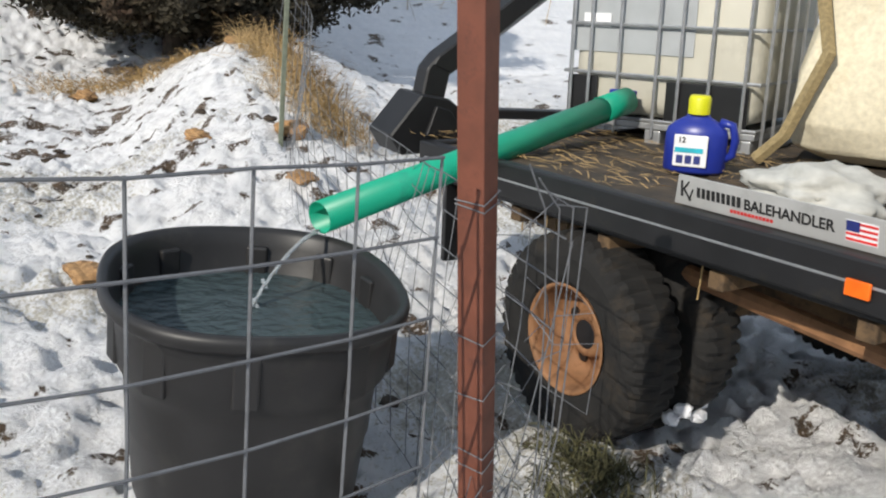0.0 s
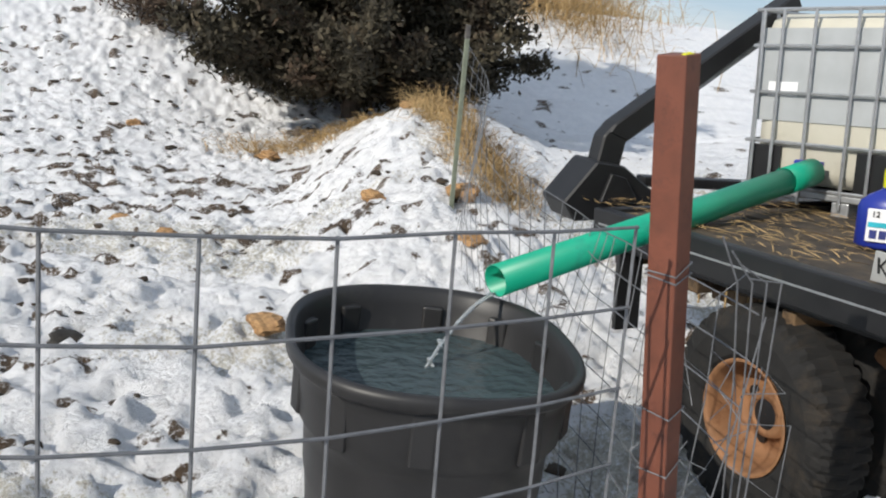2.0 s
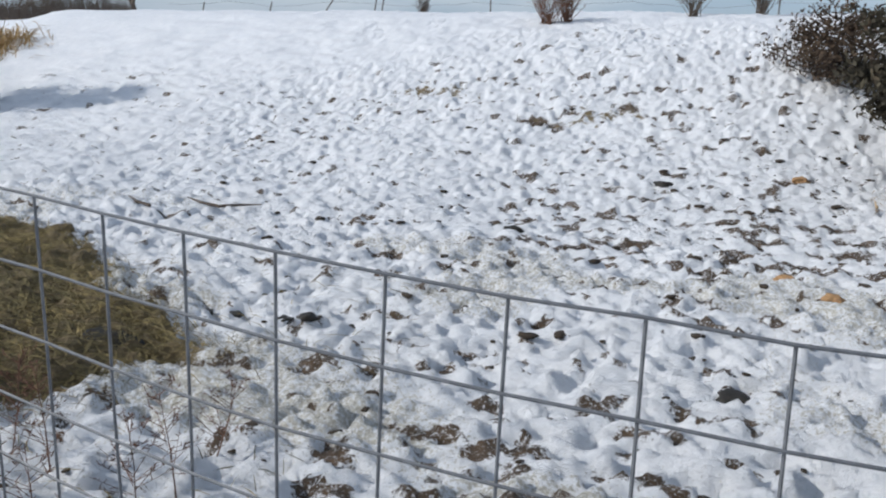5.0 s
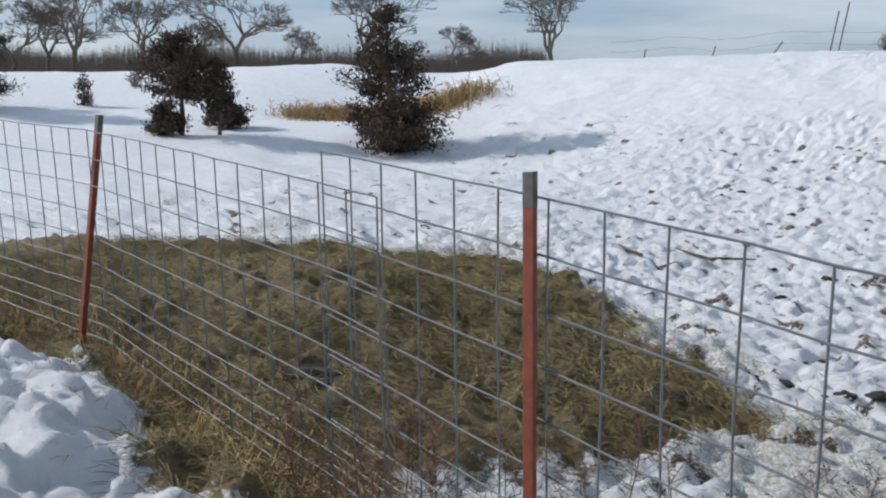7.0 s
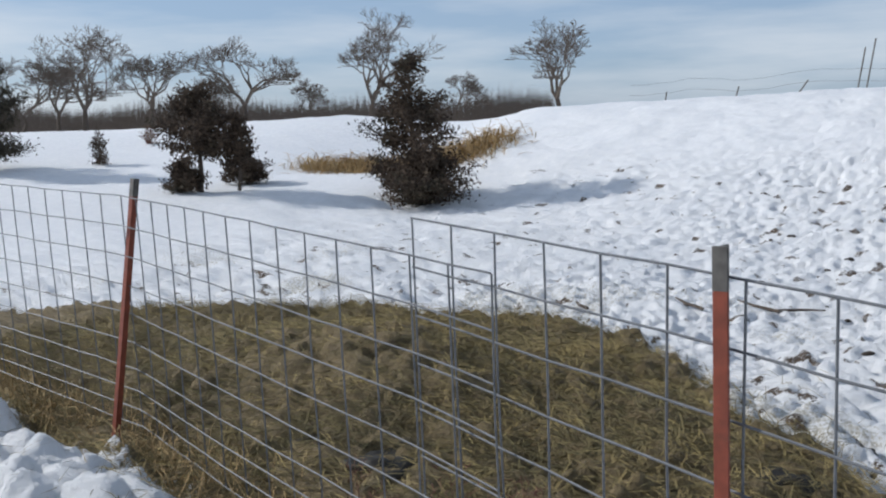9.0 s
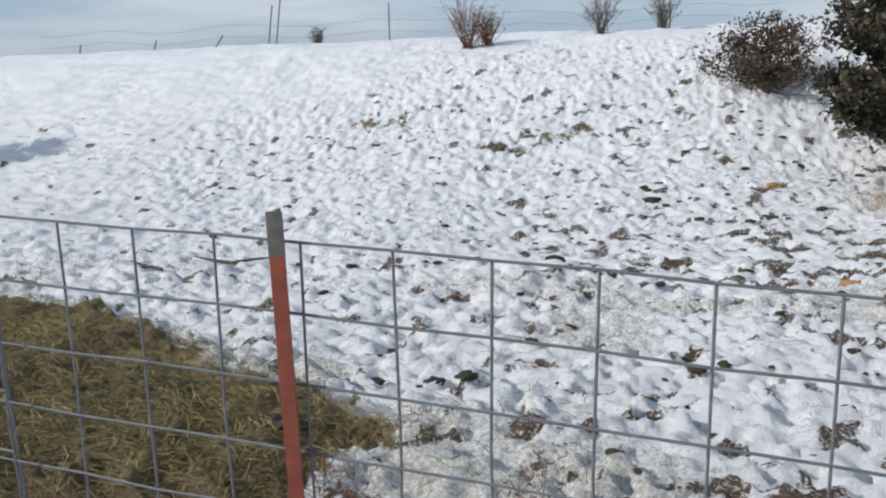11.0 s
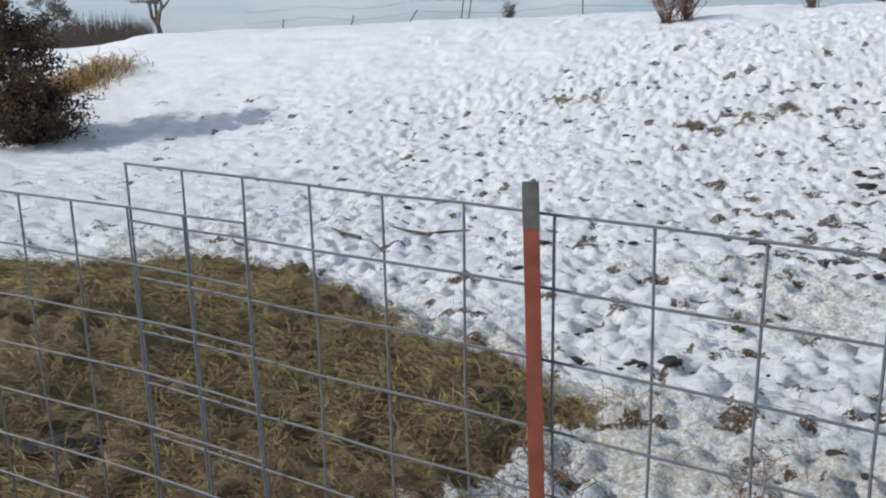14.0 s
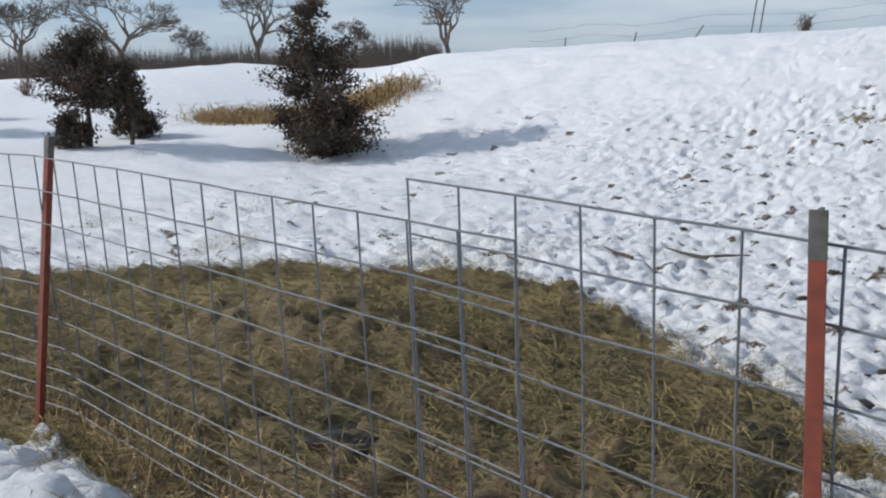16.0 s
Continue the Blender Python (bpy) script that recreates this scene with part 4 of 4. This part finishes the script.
for k, (x, y, hh) in enumerate(((-2.28, 1.39, 0.45), (-2.38, 1.28, 0.4), (-2.80, 1.36, 0.4), (-3.04, 1.44, 0.45), (-2.3, 1.7, 0.35), (-3.57, 0.75, 0.5), (-3.05, 0.25, 0.5), (-3.22, 0.28, 0.62), (-3.35, 0.38, 0.5), (-2.95, 0.2, 0.45), (-3.5, 0.36, 0.55), (-2.55, 0.18, 0.45), (-2.45, 0.62, 0.5), (-2.28, 0.66, 0.55), (-2.35, 0.5, 0.4), (-3.12, 0.16, 0.5), (-3.7, 0.42, 0.45), (-1.95, 0.55, 0.3), (-3.3, 0.62, 0.55), (-3.42, 0.72, 0.6), (-3.6, 0.58, 0.5), (-3.85, 0.85, 0.55), (-3.15, 0.78, 0.5), (-3.95, 0.62, 0.5), (-4.15, 0.70, 0.45), (-3.75, 1.0, 0.5), (-2.95, 0.95, 0.4), (-4.4, 0.95, 0.45))):
    weed(x, y, hh, 100 + k, WEED)


def cedar(x, y, hgt, width, seed, mat, label, sprays=9000, bare=0.0, lean=0.0, leaf=1.0):
    """Eastern cedar: tapered trunk, limbs and a ragged crown of small scaly sprays."""
    rg = random.Random(seed)
    ob = thing("cedar_tree", label, "tree", Matrix.Translation((x, y, surface(x, y) - 0.05)), group="cedars")
    trunk = [(lean * hgt * s, 0.04 * math.sin(s * 5), hgt * s) for s in (0, 0.25, 0.5, 0.75, 0.97)]
    r0 = 0.028 * hgt
    part("trunk", tube(trunk, r0, 10, radii=[r0, r0 * 0.8, r0 * 0.55, r0 * 0.3, r0 * 0.08]), BARK, ob)
    limbs = bmesh.new()
    verts, faces = [], []
    arms = []
    for k in range(int(46 * width)):
        s = bare + (1 - bare) * rg.random() ** 1.15
        a = rg.uniform(0, 6.28)
        reach = width * 0.5 * (1.0 - s) ** 0.75 * rg.uniform(0.55, 1.15) + 0.06 * width
        if s < bare + 0.12:
            reach *= 0.75
        p = Vector((lean * hgt * s, 0, hgt * s * 0.95 + 0.03))
        q = p + Vector((math.cos(a) * reach, math.sin(a) * reach, reach * rg.uniform(-0.05, 0.55)))
        m = p.lerp(q, 0.5) - Vector((0, 0, 0.08 * reach))
        tube([p, m, q], 0.01, 4, limbs, radii=[0.011 * hgt * (1.1 - s) * 0.6 + 0.004, 0.008, 0.003], caps=False)
        arms.append((p, m, q, reach))
    part("limb_work", limbs, BARK, ob)
    weights = [a[3] for a in arms]
    for k in range(sprays):
        p, m, q, reach = rg.choices(arms, weights)[0]
        u = rg.random() ** 0.6
        c = p.lerp(m, u * 2) if u < 0.5 else m.lerp(q, u * 2 - 1)
        c = c + Vector((rg.gauss(0, 1), rg.gauss(0, 1), rg.gauss(0, 0.9))) * (0.035 + 0.05 * min(reach, 1.0))
        if c.z < 0.08:
            continue
        d = Vector((rg.gauss(0, 1), rg.gauss(0, 1), rg.gauss(0.5, 0.8))).normalized()
        n = d.cross(Vector((rg.gauss(0, 1), rg.gauss(0, 1), rg.gauss(0, 1)))).normalized()
        ln, wd = 0.055 * leaf * rg.uniform(0.6, 1.6), 0.013 * leaf * rg.uniform(0.6, 1.6)
        b = len(verts)
        verts += [c[:], (c + d * ln * 0.5 + n * wd)[:], (c + d * ln)[:], (c + d * ln * 0.5 - n * wd)[:]]
        faces += [(b, b + 1, b + 2, b + 3)]
    grid_mesh("crown", verts, faces, mat, ob)
    return ob


cedar(3.15, 9.9, 4.4, 4.7, 1, CEDAR, "large dense dark winter cedar on the bank", 170000, 0.06, leaf=1.45)
cedar(-12.1, 9.9, 2.5, 1.9, 2, CEDAR_DARK, "ragged rusty cedar at the end of the dam", 15000, 0.12)
cedar(-11.75, 9.75, 0.95, 1.8, 3, CEDAR_DARK, "low spreading rusty cedar shrub", 10000, 0.0)
cedar(-15.05, 7.9, 1.8, 2.1, 4, CEDAR_DARK, "small cedar with a bare lower trunk", 10000, 0.36)
cedar(-14.6, 8.35, 1.3, 0.9, 5, CEDAR_DARK, "small thin cedar beside another", 4000, 0.36)
cedar(-15.25, 7.75, 0.55, 0.8, 6, CEDAR_DARK, "low brown cedar shrub in snow", 5000, 0.0)
cedar(-15.6, 9.3, 0.6, 0.9, 7, CEDAR_DARK, "low brown cedar shrub in snow", 5000, 0.0)
cedar(-21.1, 7.1, 2.6, 2.3, 8, CEDAR, "tall dark cedar beyond the fence", 20000, 0.1)
cedar(-20.1, 9.0, 0.85, 0.5, 9, CEDAR_DARK, "tiny cedar seedling in the snow", 900, 0.0)
cedar(1.1, 12.4, 1.1, 1.9, 10, CEDAR_DARK, "scrubby brown cedar on the crest", 6000, 0.0)


def shrub(x, y, hgt, seed, mat, label):
    rg = random.Random(seed)
    ob = thing("shrub", label, "shrub", Matrix.Translation((x, y, surface(x, y) - 0.03)), group="bare shrubs")
    bm = bmesh.new()
    for k in range(46):
        a, r = rg.uniform(0, 6.28), rg.uniform(0.05, 0.55) * hgt
        p = Vector((rg.gauss(0, 0.05), rg.gauss(0, 0.05), 0))
        q = Vector((math.cos(a) * r, math.sin(a) * r, hgt * rg.uniform(0.4, 1.0)))
        m = p.lerp(q, 0.5) + Vector((rg.gauss(0, 0.04), rg.gauss(0, 0.04), 0.03))
        tube([p, m, q], 0.004, 3, bm, radii=[0.008, 0.005, 0.002], caps=False)
        for j in range(7):
            e = m.lerp(q, rg.random())
            tube([e, e + Vector((rg.gauss(0, 1), rg.gauss(0, 1), rg.uniform(0.2, 1.2))) * 0.10 * hgt], 0.002, 3, bm, radii=[0.004, 0.0015], caps=False)
    part("brushwood", bm, mat, ob)
    return ob


shrub(-3.25, 14.75, 0.95, 1, WEED, "leafless brown shrub on the crest")
shrub(-2.95, 14.9, 0.65, 2, WEED, "low brown twigs on the crest")
shrub(-0.9, 16.5, 0.8, 3, TWIG, "leafless grey twigs on the crest")
shrub(-6.9, 19.5, 0.4, 4, TWIG, "low grey brush behind the crest")
shrub(0.3, 17.0, 0.8, 5, TWIG, "leafless grey twigs on the crest")
shrub(-22.0, 11.5, 0.5, 6, WEED, "low brown brush in snow")


def bare_tree(x, y, hgt, seed, label, spread=0.72):
    """Leafless oak: forked tapering branches down to twigs."""
    rg = random.Random(seed)
    ob = thing("bare_tree", label, "tree", Matrix.Translation((x, y, surface(x, y) - 0.1)), group="leafless trees")
    stem, fine = bmesh.new(), bmesh.new()

    def grow(p, d, ln, r, depth):
        q = p + d * ln
        m = p.lerp(q, 0.5) + Vector((rg.gauss(0, 1), rg.gauss(0, 1), rg.gauss(0, 1))) * ln * 0.05
        tube([p, m, q], r, 5 if depth < 3 else 3, stem if depth == 0 else fine, radii=[max(r, 0.020), max(r * 0.85, 0.018), max(r * 0.68, 0.015)], caps=False)
        if depth >= 8:
            return
        for k in range(3 if depth in (0, 1, 4, 6) else 2):
            side = Vector((rg.gauss(0, 1), rg.gauss(0, 1), rg.gauss(0.1, 0.5))).normalized()
            nd = (d + side * spread * rg.uniform(0.7, 1.5)).normalized()
            nd.z = max(nd.z, -0.05)
            grow(q, nd.normalized(), ln * rg.uniform(0.70, 0.90), r * 0.62, depth + 1)

    grow(Vector((0, 0, 0)), Vector((rg.gauss(0, 0.05), rg.gauss(0, 0.05), 1)).normalized(), hgt * 0.20, hgt * 0.030, 0)
    part("trunk", stem, BARK, ob)
    part("branchwork", fine, TWIG, ob)
    return ob


far = [(88, 51.6, 9.2), (84, 60.6, 8.4), (90, 62.0, 7.0), (86, 63.9, 6.6), (92, 57.0, 7.8), (88, 44.1, 9.4), (84, 32.8, 8.8), (95, 66.5, 8.0), (98, 39.0, 5.4), (104, 54.0, 6.0), (110, 48.0, 5.5)]
for k, (dist, az, hh) in enumerate(far):
    a = radians(az)
    bare_tree(-1.9 - dist * math.sin(a), -1.5 + dist * math.cos(a), hh * 1.12, 300 + k, "tall leafless oak on the far field edge")


def far_wood():
    rg = random.Random(77)
    verts, faces = [], []
    for k in range(22000):
        a = radians(rg.uniform(33, 100))
        d = rg.uniform(95, 150)
        x, y = -2.4 - d * math.sin(a), -1.3 + d * math.cos(a)
        z = 0.6 + float(land(x, y))
        top = rg.uniform(1.5, 4.2) * (0.7 + 0.5 * noise.noise((a * 9, 0, 2)))
        w = rg.uniform(0.02, 0.06)
        sx, sy = math.cos(a), math.sin(a)
        lean = rg.uniform(-0.7, 0.7)
        b = len(verts)
        verts += [(x - sx * w, y - sy * w, z - 1), (x + sx * w, y + sy * w, z - 1), (x + sx * lean, y + sy * lean, z + top)]
        faces.append((b, b + 1, b + 2))
    tagged(grid_mesh("far_wood", verts, faces, TWIG), "distant grey leafless wood along the field", "woods", kind="stuff")


far_wood()

# ---- fence along the crest ----
for k, (x, y, hh, lean) in enumerate(((-7.83, 18.8, 0.85, 8), (-7.66, 18.8, 1.0, 8), (-10.4, 18.8, 0.25, 15), (-9.05, 18.8, 0.35, 35), (-5.18, 18.8, 0.8, 0), (0.7, 18.8, 0.9, 0), (-12.0, 18.6, 0.25, 10))):
    ob = thing("crest_post", "thin grey steel fence post on the crest", "fence post", Matrix.Translation((x, y, surface(x, y) - 0.05)) @ Euler((0, radians(lean), 0)).to_matrix().to_4x4(), group="posts on the crest")
    part("shaft", tube([(0, 0, 0), (0, 0, hh + 0.05)], 0.016, 6), T_TIP, ob)
wire = thing("crest_wire", "rusty strand wire strung along the crest", "wire fence", Matrix.Translation((0, 0, 0)))
for h0 in (0.18, 0.42):
    part("strand", tube([(x, 18.8, surface(x, 18.8) + h0 + 0.05 * math.sin(x * 2)) for x in np.linspace(-13, 3, 44)], 0.003, 4), WIRE, wire)

# ---- clods, stones and sticks in the pen ----
rg = random.Random(21)
spots = []
while len(spots) < 330:
    x, y = rg.uniform(-6.0, 2.4), rg.uniform(0.6, 1.0) + 11.0 * rg.random() ** 1.1
    if float(straw_cover(np.float64(x), np.float64(y))) > 0.2 or (abs(x - 0.62) < 0.62 and abs(y - 1.06) < 0.68) or x > 1.2 + 0.25 * y or y < float(fence_y(x)) + 0.15:
        continue
    if rg.random() < 0.35 + 0.65 * math.exp(-((x - 0.2) / 2.2) ** 2):
        spots.append((x, y))
shapes = [lump(1.0, 200 + k, 0.45, 2) for k in range(6)]
meshes = []
for bm in shapes:
    me = bpy.data.meshes.new("clod")
    bm.to_mesh(me)
    bm.free()
    me.polygons.foreach_set("use_smooth", [True] * len(me.polygons))
    me.materials.append(CLOD)
    meshes.append(me)
for x, y in spots:
    ob = new("clod", rg.choice(meshes))
    s = 0.014 + 0.038 * rg.random() ** 2
    ob.matrix_world = Matrix.Translation((x, y, surface(x, y) - 0.05 * s)) @ Matrix.Rotation(rg.uniform(0, 6), 4, "Z") @ Matrix.Diagonal((s * 1.4, s, s, 1))
    tagged(ob, "dark frozen dung clod pressed into snow", "clod", "clods in the pen")
for x, y, s in ((0.61, 2.905, 0.095), (0.39, 5.06, 0.075), (0.15, 5.70, 0.08), (1.85, 8.56, 0.12), (0.55, 9.5, 0.09), (2.3, 4.45, 0.12), (1.72, 4.67, 0.09), (2.05, 3.74, 0.09), (2.95, 7.3, 0.12)):
    ob = part("straw_clod", lump(s, int(s * 1000) + int(x * 10), 0.5, 3), TAN_CLOD, None)
    ob.location = (x, y, surface(x, y) + s * 0.2)
    tagged(ob, "tan clod of frozen straw and mud", "clod", "tan clods in the pen")
# fresh dung pats in a row beside the hay; the black lump at (-4.9, 1.57) stands in for a sunk hole's shade
for x, y, sz in ((-3.32, 3.40, 0.05), (-3.13, 3.43, 0.05), (-2.80, 3.40, 0.055), (-2.62, 3.34, 0.055), (-2.42, 3.55, 0.05), (-0.90, 8.95, 0.09), (-2.06, 6.45, 0.09), (-0.27, 3.06, 0.09), (-4.9, 1.57, 0.16), (-3.42, 2.62, 0.16)):
    ob = part("dung_and_hole_lump", lump(sz, int(-x * 100), 0.42, 3), DUNG_AND_HOLE, None, smooth=True)
    ob.location = (x, y, surface(x, y) + sz * 0.08)
    tagged(ob, "dark lump: dung pat frozen onto the snow, one a hole's shade", "dung", "dung pats beside the hay")
for x, y, turn, ln in ((-5.5, 6.05, 150, 0.4), (-5.0, 6.33, 160, 0.45), (-4.7, 6.5, 15, 0.4), (-6.3, 5.6, 150, 0.2)):
    ob = part("stick", tube([(-ln / 2, 0, 0.02), (0, 0.03, 0.035), (ln / 2, 0, 0.05)], 0.014, 6, radii=[0.016, 0.013, 0.006]), BARK, None)
    ob.matrix_world = pose(x, y, surface(x, y) + 0.01, 0, 0, turn)
    tagged(ob, "dead branch lying on the snow", "stick", "sticks on the snow")
